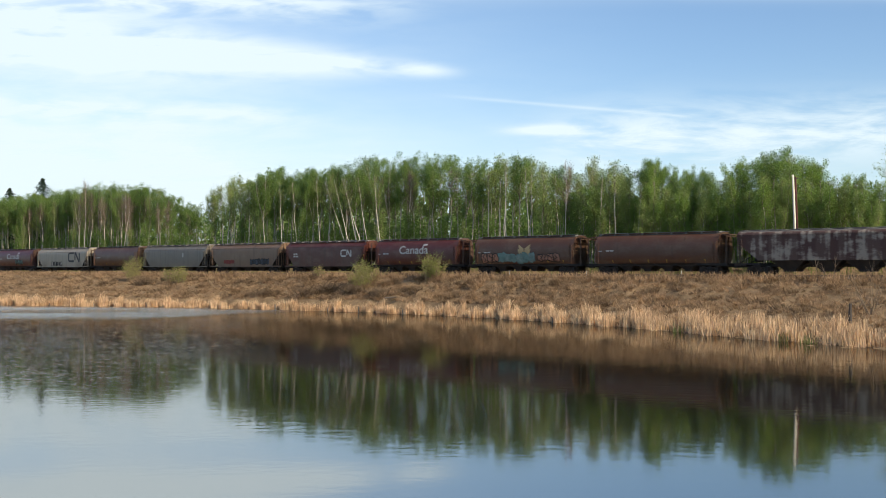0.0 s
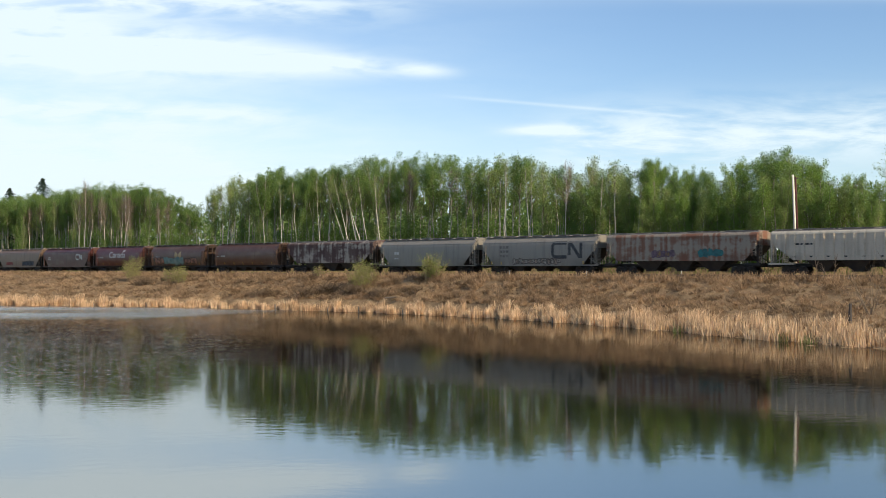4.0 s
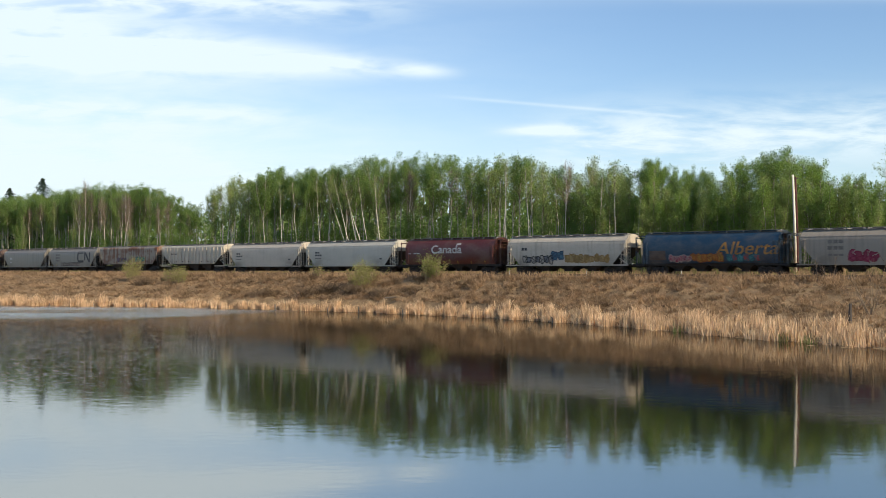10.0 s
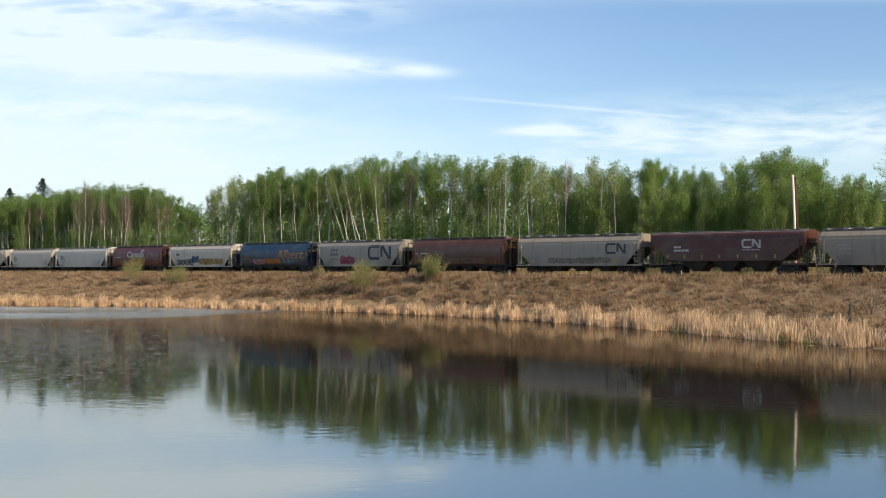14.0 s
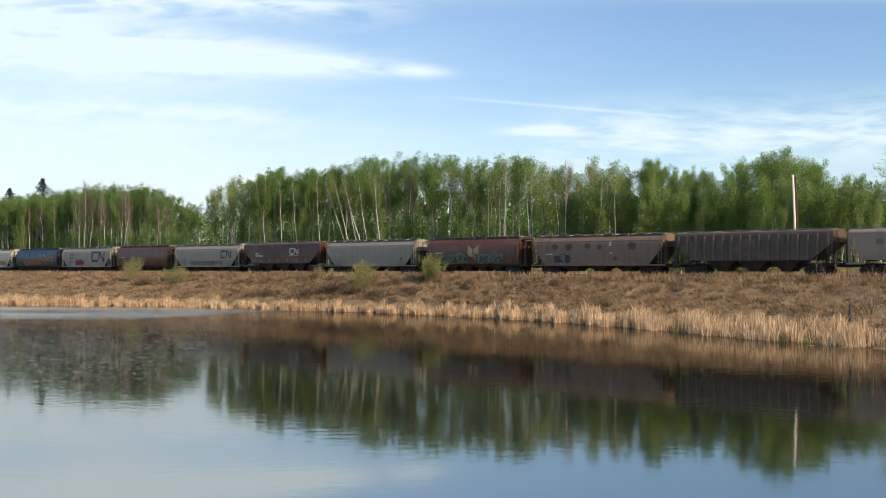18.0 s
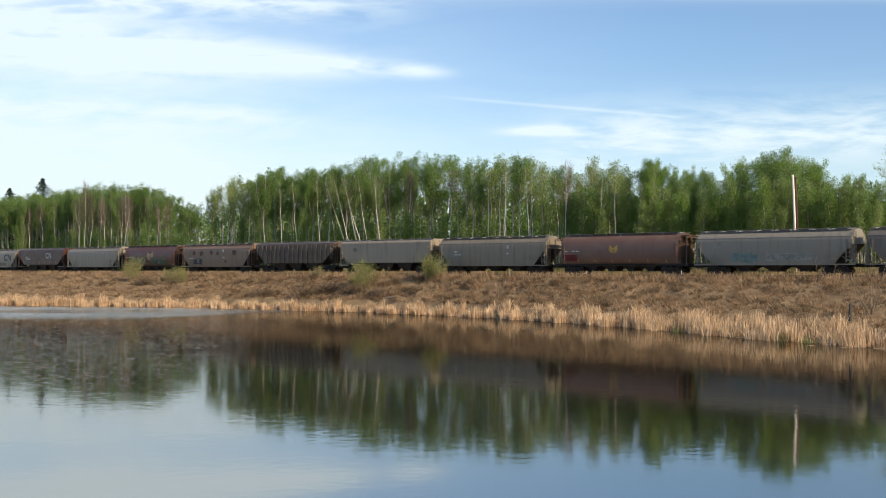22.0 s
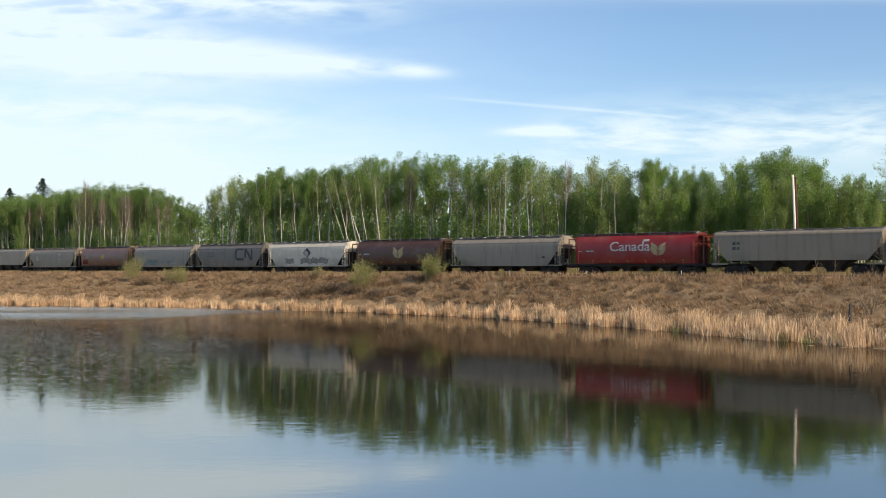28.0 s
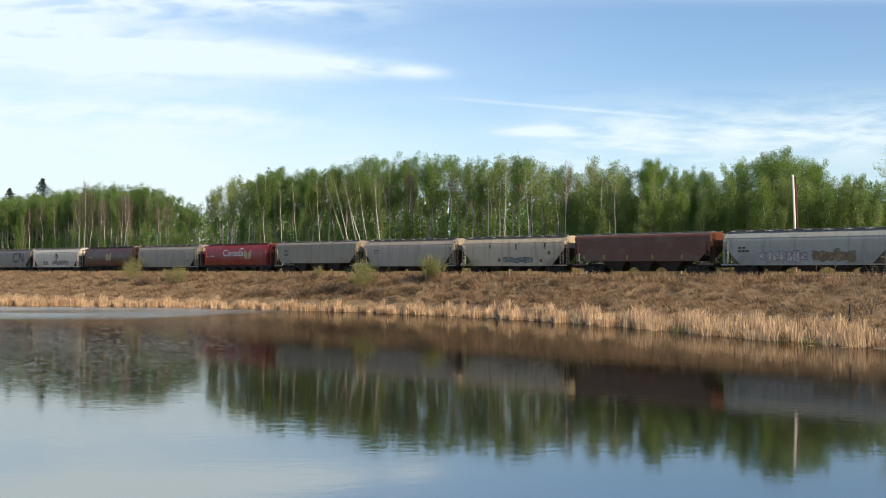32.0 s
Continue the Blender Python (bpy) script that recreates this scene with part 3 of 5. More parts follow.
def wheat_emblem(x, z, h, kind, material, parent):
    leaves = []
    for side in (-1, 1):
        for dz, r in ((0.0, 1.0), (0.36, 0.95)):
            outline = ((0.04, 0.0), (0.40, 0.10), (0.60, 0.38), (0.62, 0.66), (0.34, 0.50), (0.05, 0.30))
            leaves.append([(x + side * p * h * r, z + (dz + q * r) * h) for p, q in outline])
    mark("wheat_emblem", leaves, kind, material, parent, "cream wheat-ear emblem")


def bars(x, z, rows, kind, material, parent):
    """Stencilled car data too small to read, as plain bars: rows of (length, height)."""
    quads = []
    for length, height in rows:
        n = max(1, round(length / 0.5))
        for i in range(n):
            a, b = x + length * i / n, x + length * (i + 0.8) / n
            quads.append([(a, z), (b, z), (b, z + height), (a, z + height)])
        z -= height * 1.7
    mark("stencil", quads, kind, material, parent)


PAINTS = {}


def spray(rgb):
    key = tuple(rgb)
    if key not in PAINTS:
        PAINTS[key] = worn("spray_paint", tuple(v * k for v, k in zip(key, (0.72, 0.65, 0.54))), tuple(v * k for v, k in zip(key, (0.48, 0.43, 0.36))), 1.6, 9, 0.6, 0.05)
    return PAINTS[key]


def graffiti(x0, x1, z0, z1, colours, kind, parent, seed, label=""):
    """Sprayed bubble shapes with dark edging, none of it legible."""
    rng = random.Random(seed)
    n = max(2, round((x1 - x0) / ((z1 - z0) * 0.62)))
    for i in range(n):
        cx = x0 + (x1 - x0) * (i + 0.5) / n
        hw, hh = (x1 - x0) / n * rng.uniform(0.5, 0.66), (z1 - z0) / 2 * rng.uniform(0.7, 1.05)
        cz = (z0 + z1) / 2 + rng.uniform(-0.06, 0.06)
        ring = []
        for k in range(12):
            a = 2 * math.pi * k / 12
            r = rng.uniform(0.68, 1.1)
            c, s = math.cos(a), math.sin(a)
            ring.append((cx + hw * r * math.copysign(abs(c) ** 0.6, c), cz + hh * r * math.copysign(abs(s) ** 0.6, s)))
        mid = [(cx + rng.uniform(-0.7, 0.7) * hw, cz + (0.75 - 1.5 * k / 4) * hh) for k in range(5)]
        rise = 0.016 + 0.003 * (i % 2)
        shape = mark("graffiti_shape", [ring], kind, spray(colours[i % 2]), parent, label, rise)
        mark("outline", ribbon(ring + ring[:2], 0.09), kind, spray(colours[-1]), shape, "", 0.026)
        mark("stroke", ribbon(mid, 0.09), kind, spray(colours[-1]), shape, "", 0.024)
        if len(colours) > 3:
            mark("highlight", ribbon([(p[0] + 0.1, p[1] + 0.05) for p in mid[:3]], 0.05), kind, spray(colours[-2]), shape, "", 0.030)


def hopper_car(number, kind, length, base, label, ribs=0, rust=0.2, streak=0.5, rusty=(0.09, 0.05, 0.03), lines=False):
    """A covered hopper with shell, walkway, hoppers, bogies, ladders and couplers, standing at its own origin."""
    car = thing("covered_hopper_car", label, "hopper car", "hopper cars of the freight train")
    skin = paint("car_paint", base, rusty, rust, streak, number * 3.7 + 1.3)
    # round car ends: paint darkened to stand for shade, with heavier rust
    dirty_dim = paint("shaded_end_paint", tuple(v * 0.45 + 0.012 for v in base), rusty, 0.5, 0.7, number * 2.9) if kind == "round" else skin
    me, half = body_mesh(kind, length, skin, dirty_dim)
    part("body", me, car)
    cut, cut_top, n = BODY[kind]
    low, top = PROFILE[kind][0][1], PROFILE[kind][-1][1]
    half_car = length / 2
    # running board and its stays on the roof
    deck = joined(box(-half, half, -1.02, -0.62, top + 0.02, top + 0.055), box(-half, half, 0.62, 1.02, top + 0.02, top + 0.055))
    stays = [box(x - 0.03, x + 0.03, -0.98, 0.98, top - 0.25, top + 0.02) for x in np.linspace(-half + 0.4, half - 0.4, 9)]
    part("roof_walkway", mesh("roof_walkway", *joined(deck, *stays), GRATING), car)
    if kind != "round":
        lid = mesh("roof_hatch", *box(-0.55, 0.55, -0.5, 0.5, top - 0.2, top + 0.05, 0.04), ROOF)
        for x in np.linspace(-half + 1.4, half - 1.4, 8):
            part("roof_hatch", lid, car, m=pose(x, 0, 0))
        # roof rail: a long raised edge along the eaves
        z = 3.66 if kind == "flow" else 3.93
        y = half_width(kind, z)
        for y2 in (-y - 0.05, y - 0.02):
            part("eaves_rail", mesh("eaves_rail", *box(-half, half, y2, y2 + 0.07, z - 0.05, z + 0.03), skin), car)
    else:
        for y2 in (-0.72, 0.4):
            part("roof_hatch", mesh("roof_hatch", *box(-half + 0.6, half - 0.6, y2, y2 + 0.32, top - 0.12, top + 0.05, 0.03), skin), car)
    # side sill, end platforms and centre beam
    raised = kind in ("slab", "panel")
    for y in (-1, 1):
        w = 1.50 if raised else half_width(kind, low)
        if raised:
            for s in (-1, 1):
                x0, x1 = sorted((s * (half_car - 0.45), s * (half_car - 0.45 - cut - 0.4)))
                part("end_sill", mesh("end_sill", *box(x0, x1, y * w - 0.06, y * w + 0.06, 1.0, 1.16), GRIME_SHADE if rust > 0.3 else skin), car)
        else:
            part("side_sill", mesh("side_sill", *box(-half_car + 0.45, half_car - 0.45, y * w - 0.05, y * w + 0.05, 0.94, low + 0.06), skin if kind == "flow" else GRIME_SHADE), car)
    for s in (-1, 1):
        x0, x1 = sorted((s * (half_car - 0.35), s * (half_car - 1.7)))
        part("end_platform", mesh("end_platform", *box(x0, x1, -1.5, 1.5, 0.92, 1.06), GRIME_SHADE), car)
        part("coupler", COUPLER, car, m=pose(s * (half_car - 0.55), 0, 0, 0, 0, 0 if s > 0 else 180))
        bogie(car, s * (half_car - 2.75))
        if kind == "round":
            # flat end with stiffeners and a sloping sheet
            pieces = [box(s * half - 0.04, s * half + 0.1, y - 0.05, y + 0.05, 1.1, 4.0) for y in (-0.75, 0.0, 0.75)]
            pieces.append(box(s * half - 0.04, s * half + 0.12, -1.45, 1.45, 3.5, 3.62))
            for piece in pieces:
                part("end_stiffener", mesh("end_stiffener", *piece, dirty_dim), car)
            # platform added over each end so that it shades the end sheet
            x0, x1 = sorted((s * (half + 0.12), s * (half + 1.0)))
            part("roof_platform", mesh("roof_platform", *box(x0, x1, -1.0, 1.0, 4.08, 4.14), dirty_dim), car)
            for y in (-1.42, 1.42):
                part("corner_post", mesh("corner_post", *box(s * (half + 0.95) - 0.05, s * (half + 0.95) + 0.05, y - 0.05, y + 0.05, 1.0, 4.0), dirty_dim), car)
            part("crossbar", mesh("crossbar", *box(s * (half + 0.95) - 0.05, s * (half + 0.95) + 0.05, -1.42, 1.42, 3.86, 3.98), dirty_dim), car)
        else:
            posts = [box(s * (half + 0.02) - 0.05, s * (half + 0.02) + 0.05, y - 0.05, y + 0.05, 1.0, cut_top + 0.5) for y in (-1.5, 1.5)]
            for y in (-1.1, 1.1):
                a, b = Vector((s * (half_car - 0.6), y, 1.05)), Vector((s * (half - cut * 0.8), y, cut_top - 1.0))
                posts.append(tube([a, b], [0.05, 0.05], 4))
            for piece in posts:
                part("end_post", mesh("end_post", *piece, GRIME_SHADE if rust > 0.15 else skin), car)
        lad = ladder_mesh(top - 1.35, 0.42, skin, 9)
        lx = s * (half + 0.14)
        part("ladder", lad, car, m=pose(lx, -1.12, 1.1, 0, 0, 90))
        part("side_ladder", ladder_mesh(1.6 if raised else 2.3, 0.4, skin, 6), car,
             m=pose(s * (half - 0.32), -1.66, 1.9 if raised else 1.15))
    part("centre_beam", mesh("centre_beam", *box(-half_car + 0.6, half_car - 0.6, -0.2, 0.2, 0.78, 1.1), GRIME_SHADE), car)
    # discharge hoppers
    room = half_car - 4.1
    pitch = 2 * room / n
    hop = hopper_mesh(1.35, pitch * 0.49, low + 0.06)
    for i in range(n):
        part("hopper", hop, car, m=pose(-room + pitch * (i + 0.5), 0, 0))
    part("air_tank", BRAKE_TANK, car, m=pose(-half_car + 2.2, 0.3, 1.5))
    if ribs:
        # ribs on a dark car take a paler colour than its sides
        rib_tone = spray((0.30, 0.235, 0.20)) if base[0] < 0.2 else skin
        rib = mesh("rib", *box(-0.07, 0.07, -0.13, 0.0, low, 3.98), rib_tone)
        for i in range(ribs):
            x = -half + 0.5 + (2 * half - 1.0) * i / (ribs - 1)
            e = half - abs(x)
            if e < cut:
                zb = low + (cut_top - low) * (1 - e / cut)
                part("rib", mesh("rib", *box(-0.07, 0.07, -0.13, 0.0, zb, 3.98), rib_tone), car, m=pose(x, -1.57, 0))
            else:
                part("rib", rib, car, m=pose(x, -1.57, 0))
    elif lines:
        # vertical plate joints
        for x in np.linspace(-half + 2.6, half - 2.6, 6):
            part("plate_joint", mesh("plate_joint", *box(-0.03, 0.03, -0.02, 0.0, low, 3.9), skin), car, m=pose(x, -half_width(kind, 2.4) + 0.005, 0))
    CARS.append(car)
    return car, half


# paints
MAROON, BROWN, RED, BLUE = (0.125, 0.030, 0.026), (0.125, 0.059, 0.037), (0.34, 0.026, 0.030), (0.012, 0.062, 0.15)
GREY, PALE, WHITE = (0.30, 0.31, 0.32), (0.40, 0.40, 0.38), (0.66, 0.66, 0.65)

# times at which each joint between two cars passes the far vanishing line, in seconds
JOINTS = (18.638, 17.650, 16.560, 15.608, 14.547, 13.521, 12.512, 11.528, 10.529, 9.507, 8.414, 7.413, 6.398, 5.302, 4.282, 3.268,
          2.197, 1.192, 0.175, -0.866, -1.873, -2.898, -3.923, -4.976, -6.019, -7.023, -8.088, -9.138, -10.178, -11.209,
          -12.234, -13.238, -14.252, -15.276, -16.302, -17.320, -18.347, -19.401, -20.399, -21.361, -22.407, -23.447)


def build_train():
    def at(i):
        return (JOINTS[i] - JOINTS[i + 1]) * SPEED

    def make(i, kind, base, label, **more):
        return hopper_car(i, kind, at(i), base, label, **more)

    def federal(i, base, label, name=True, wheat=False, rust=0.12):
        car, half = make(i, "round", base, label, rust=rust, streak=0.25)
        if name:
            word("Canada", -half * 0.30 - 0.7, 2.55, 1.0, "round", WHITE_MARK, car, "white country wordmark", 1.2)
            mark("flag_emblem", [[(-half * 0.3 + 3.6, 3.55), (-half * 0.3 + 4.3, 3.55), (-half * 0.3 + 4.3, 3.78), (-half * 0.3 + 3.6, 3.78)]], "round", WHITE_MARK, car)
        if wheat:
            wheat_emblem(half * 0.42 if name else half * 0.04, 2.0, 1.5, "round", CREAM_MARK, car)
        bars(-half * 0.93, 2.5, [(0.5, 0.1)], "round", WHITE_MARK, car)
        bars(-half * 0.80, 2.5, [(1.1, 0.14)], "round", WHITE_MARK, car)
        for x in np.linspace(-half * 0.7, half * 0.8, 6):
            mark("stripe", [[(x - 0.05, 1.25), (x + 0.05, 1.25), (x + 0.05, 1.6), (x - 0.05, 1.6)]], "round", YELLOW_MARK, car)
        return car, half

    def data_bars(car, half, kind, colour):
        bars(-half * 0.78, 2.75, [(1.0, 0.22), (1.5, 0.22), (1.3, 0.08)], kind, colour, car)
        mark("placard", [[(half * 0.70, 1.85), (half * 0.75, 1.85), (half * 0.75, 2.05), (half * 0.70, 2.05)]], kind, DARK_MARK, car)

    pink, teal, cream, black, white, orange = (0.5, 0.12, 0.2), (0.22, 0.42, 0.45), (0.55, 0.5, 0.42), (0.02, 0.02, 0.022), (0.6, 0.6, 0.6), (0.6, 0.26, 0.05)
    def sill_ticks(car, kind, places, height=0.34, z=1.12):
        for x in places:
            mark("stripe", [[(x - 0.06, z), (x + 0.06, z), (x + 0.06, z + height), (x - 0.06, z + height)]], kind, YELLOW_MARK, car)

    # 0 to 9: those in view at the start
    c, h = federal(0, MAROON, "maroon cylindrical grain hopper car with white country name")
    graffiti(0.5, 3.5, 1.4, 2.4, (teal, (0.1, 0.25, 0.3), black), "round", c, 1)
    c, h = make(1, "flow", PALE, "pale grey covered hopper car with dark operator emblem", rust=0.1)
    rail_emblem(2.6, 2.0, 1.5, "flow", DARK_MARK, c)
    graffiti(-3.6, 0.2, 1.15, 2.0, (white, black, black), "flow", c, 2)
    c, h = federal(2, BROWN, "plain brown cylindrical grain hopper car", name=False, rust=0.3)
    c, h = make(3, "flow", (0.21, 0.21, 0.21), "grey covered hopper car with light roof edge", rust=0.12)
    bars(2.5, 2.9, [(0.3, 0.25), (0.3, 0.6)], "flow", WHITE_MARK, c)
    c, h = make(4, "flow", (0.22, 0.15, 0.11), "rust-brown covered hopper car with blue graffiti", rust=0.3)
    graffiti(1.5, 6.0, 1.15, 2.2, ((0.08, 0.12, 0.2), (0.05, 0.08, 0.14), black), "flow", c, 3)
    graffiti(-5, -2.4, 1.3, 2.0, ((0.4, 0.08, 0.06), (0.3, 0.06, 0.05), (0.3, 0.05, 0.05)), "flow", c, 4)
    c, h = make(5, "flow", (0.105, 0.027, 0.023), "dark red covered hopper car with white operator emblem", rust=0.1)
    rail_emblem(3.6, 2.35, 0.8, "flow", WHITE_MARK, c)
    bars(-6.5, 2.6, [(0.9, 0.2), (1.1, 0.2)], "flow", WHITE_MARK, c)
    federal(6, MAROON, "maroon cylindrical grain hopper car with white country name", rust=0.08)
    c, h = federal(7, BROWN, "brown cylindrical grain hopper car with wheat emblem and teal graffiti", name=False, wheat=True, rust=0.3)
    graffiti(-3.6, 1.8, 1.25, 2.6, (teal, (0.3, 0.47, 0.5), teal), "round", c, 5, "faded teal graffiti cloud")
    graffiti(-6.3, -3.7, 1.25, 2.5, ((0.55, 0.3, 0.22), (0.5, 0.28, 0.22), black), "round", c, 6)
    graffiti(2.2, 5.4, 1.25, 2.5, ((0.55, 0.3, 0.22), (0.5, 0.28, 0.22), black), "round", c, 7)
    federal(8, (0.13, 0.062, 0.040), "plain rusty brown cylindrical grain hopper car", name=False, rust=0.35)
    c, h = make(9, "slab", (0.42, 0.40, 0.39), "grey hopper car with peeling purple-brown rust", rust=0.72, streak=0.6, rusty=(0.076, 0.036, 0.029))
    # 10 to 18
    c, h = make(10, "flow", GREY, "grey covered hopper car with small white mark", rust=0.08)
    bars(-5.6, 2.45, [(0.9, 0.35), (0.8, 0.12)], "flow", WHITE_MARK, c)
    c, h = make(11, "flow", GREY, "grey covered hopper car with large dark emblem and pale graffiti", rust=0.1)
    rail_emblem(2.3, 1.95, 1.6, "flow", DARK_MARK, c)
    bars(-5.6, 3.0, [(1.4, 0.3), (1.4, 0.3), (1.4, 0.3)], "flow", spray((0.24, 0.24, 0.25)), c)
    sill_ticks(c, "flow", (-6.9, -5.4, 1.6, 6.6))
    graffiti(-3.6, 3.4, 1.12, 1.85, ((0.55, 0.54, 0.53), (0.5, 0.42, 0.36), (0.14, 0.13, 0.13)), "flow", c, 8)
    c, h = make(12, "panel", (0.36, 0.34, 0.32), "grey hopper car with large rust patches and graffiti", rust=0.62, streak=0.5, rusty=(0.19, 0.085, 0.048))
    graffiti(2.4, 5.2, 1.75, 2.7, ((0.05, 0.32, 0.38), (0.06, 0.28, 0.34), (0.05, 0.25, 0.3)), "panel", c, 9)
    graffiti(-3.2, -0.4, 1.75, 2.6, ((0.24, 0.18, 0.26), (0.32, 0.22, 0.12), (0.17, 0.12, 0.2)), "panel", c, 10)
    c, h = make(13, "slab", (0.72, 0.72, 0.70), "white ribbed hopper car with open ends", ribs=17, rust=0.1)
    bars(-5.8, 2.9, [(2.0, 0.18)], "slab", DARK_MARK, c)
    for x in np.linspace(-6, 6, 8):
        mark("placard", [[(x, 1.7), (x + 0.25, 1.7), (x + 0.25, 1.85), (x, 1.85)]], "slab", DARK_MARK, c, lift=0.11)
    c, h = make(14, "flow", (0.66, 0.66, 0.66), "pale grey covered hopper car with smooth sides", rust=0.05, streak=0.15)
    data_bars(c, h, "flow", DARK_MARK)
    c, h = make(15, "flow", (0.62, 0.66, 0.68), "pale blue-grey hopper car with bright roof edge", rust=0.05, streak=0.15)
    data_bars(c, h, "flow", DARK_MARK)
    federal(16, (0.13, 0.030, 0.030), "maroon cylindrical grain hopper car with white country name", rust=0.05)
    c, h = make(17, "flow", WHITE, "off-white covered hopper car with ochre and black graffiti", rust=0.08)
    bars(-6.2, 2.75, [(0.9, 0.3)], "flow", DARK_MARK, c)
    graffiti(-6.0, -1.6, 1.15, 2.2, ((0.5, 0.5, 0.5), (0.25, 0.28, 0.35), black), "flow", c, 11)
    graffiti(-1.8, 0.0, 1.4, 2.7, ((0.08, 0.2, 0.36), (0.1, 0.25, 0.4), (0.05, 0.1, 0.2)), "flow", c, 12)
    graffiti(0.1, 6.2, 1.2, 2.3, ((0.5, 0.36, 0.14), (0.55, 0.42, 0.2), (0.42, 0.28, 0.1)), "flow", c, 13)
    c, h = make(18, "round", BLUE, "blue cylindrical grain hopper car with orange lettering and graffiti", rust=0.05, streak=0.15)
    word("Alberta", 0.9, 2.05, 1.3, "round", spray((0.6, 0.33, 0.09)), c, "orange-yellow province name", 1.2, 0.28)
    graffiti(-4.6, -1.9, 1.25, 2.1, (pink, (0.45, 0.1, 0.2), (0.5, 0.45, 0.5)), "round", c, 14)
    graffiti(-1.9, 1.7, 1.25, 2.3, (orange, (0.6, 0.35, 0.08), (0.4, 0.15, 0.05)), "round", c, 15)
    graffiti(2.1, 5.8, 1.25, 2.2, ((0.1, 0.4, 0.5), (0.4, 0.12, 0.14), (0.05, 0.2, 0.3)), "round", c, 16)
    mark("patch", [[(-7.0, 1.5), (-5.0, 1.5), (-5.0, 2.5), (-7.0, 2.5)]], "round", spray((0.16, 0.13, 0.12)), c)
    # 19 to 28
    c, h = make(19, "flow", (0.38, 0.38, 0.38), "grey covered hopper car with large emblem and crimson graffiti", rust=0.06)
    rail_emblem(2.3, 2.0, 1.6, "flow", DARK_MARK, c)
    bars(-5.4, 3.0, [(1.6, 0.35), (1.6, 0.35), (1.6, 0.2)], "flow", spray((0.25, 0.25, 0.26)), c)
    graffiti(-3.4, -0.6, 1.15, 2.4, ((0.42, 0.07, 0.16), (0.36, 0.05, 0.12), white, (0.3, 0.02, 0.08)), "flow", c, 17)
    c, h = federal(20, (0.13, 0.056, 0.040), "brown cylindrical grain hopper car with pale graffiti", name=False, rust=0.35)
    graffiti(-5.8, 4.6, 1.25, 2.0, ((0.17, 0.11, 0.09), (0.2, 0.1, 0.07), (0.24, 0.2, 0.18)), "round", c, 18)
    c, h = make(21, "flow", (0.40, 0.385, 0.365), "light grey covered hopper car with dark emblem", rust=0.1)
    rail_emblem(4.1, 2.35, 0.98, "flow", DARK_MARK, c)
    graffiti(-4.0, 4.6, 1.2, 1.85, ((0.42, 0.4, 0.37), (0.42, 0.38, 0.3), (0.24, 0.22, 0.2)), "flow", c, 19)
    for x in np.linspace(-6.2, 5.2, 5):
        mark("stripe", [[(x - 0.1, 1.3), (x + 0.1, 1.3), (x + 0.1, 1.7), (x - 0.1, 1.7)]], "flow", YELLOW_MARK, c)
    c, h = make(22, "slab", (0.10, 0.030, 0.026), "dark maroon hopper car with white emblem", rust=0.08, streak=0.2)
    rail_emblem(2.1, 2.75, 0.75, "slab", WHITE_MARK, c)
    bars(2.0, 2.45, [(2.0, 0.08)], "slab", WHITE_MARK, c)
    bars(-5.8, 2.75, [(0.9, 0.2), (1.8, 0.2)], "slab", WHITE_MARK, c)
    for x in np.linspace(-6.6, 5.6, 7):
        mark("stripe", [[(x - 0.06, 1.65), (x + 0.06, 1.65), (x + 0.06, 2.05), (x - 0.06, 2.05)]], "slab", YELLOW_MARK, c)
    c, h = make(23, "flow", (0.36, 0.345, 0.325), "plain grey covered hopper car with pale end", rust=0.05)
    data_bars(c, h, "flow", spray((0.5, 0.5, 0.5)))
    c, h = federal(24, (0.155, 0.064, 0.043), "brown cylindrical grain hopper car with wheat emblem and green graffiti", name=False, wheat=True, rust=0.25)
    graffiti(-5.0, -0.6, 1.2, 2.5, ((0.05, 0.12, 0.10), (0.06, 0.14, 0.12), (0.4, 0.5, 0.45), (0.3, 0.38, 0.33)), "round", c, 20)
    graffiti(0.4, 5.0, 1.2, 2.5, ((0.05, 0.12, 0.10), (0.06, 0.14, 0.12), (0.4, 0.5, 0.45), (0.3, 0.38, 0.33)), "round", c, 21)
    c, h = make(25, "flow", (0.27, 0.19, 0.15), "taupe rust-spotted covered hopper car with small white mark", rust=0.35, rusty=(0.2, 0.1, 0.06))
    bars(1.9, 3.15, [(0.35, 0.5), (0.6, 0.1)], "flow", WHITE_MARK, c)
    bars(-6.8, 2.2, [(1.0, 0.14)], "flow", WHITE_MARK, c)
    sill_ticks(c, "flow", (-6.4, -4.6, -0.8, 1.2, 3.4, 5.2), 0.16, 1.06)
    for x, z, r in ((-5.6, 3.1, 0.45), (-3.6, 3.05, 0.5), (-1.0, 3.15, 0.4), (0.6, 3.0, 0.35), (4.9, 3.05, 0.55), (2.7, 1.75, 0.3)):
        spot = [(x + r * (1 + 0.22 * math.sin(3 * k + x)) * math.cos(k * 0.524), z + r * 0.8 * (1 + 0.2 * math.cos(2 * k + x)) * math.sin(k * 0.524)) for k in range(12)]
        mark("rust_spot", [spot], "flow", RUST_SPOT, c, "dull brown rust spot")
    graffiti(-5.6, -3.4, 1.25, 2.3, ((0.10, 0.09, 0.12), (0.3, 0.36, 0.4), (0.06, 0.05, 0.08)), "flow", c, 22)
    c, h = make(26, "slab", (0.105, 0.075, 0.062), "dark brown ribbed hopper car with pale end plates", ribs=17, rust=0.4, rusty=(0.05, 0.034, 0.03))
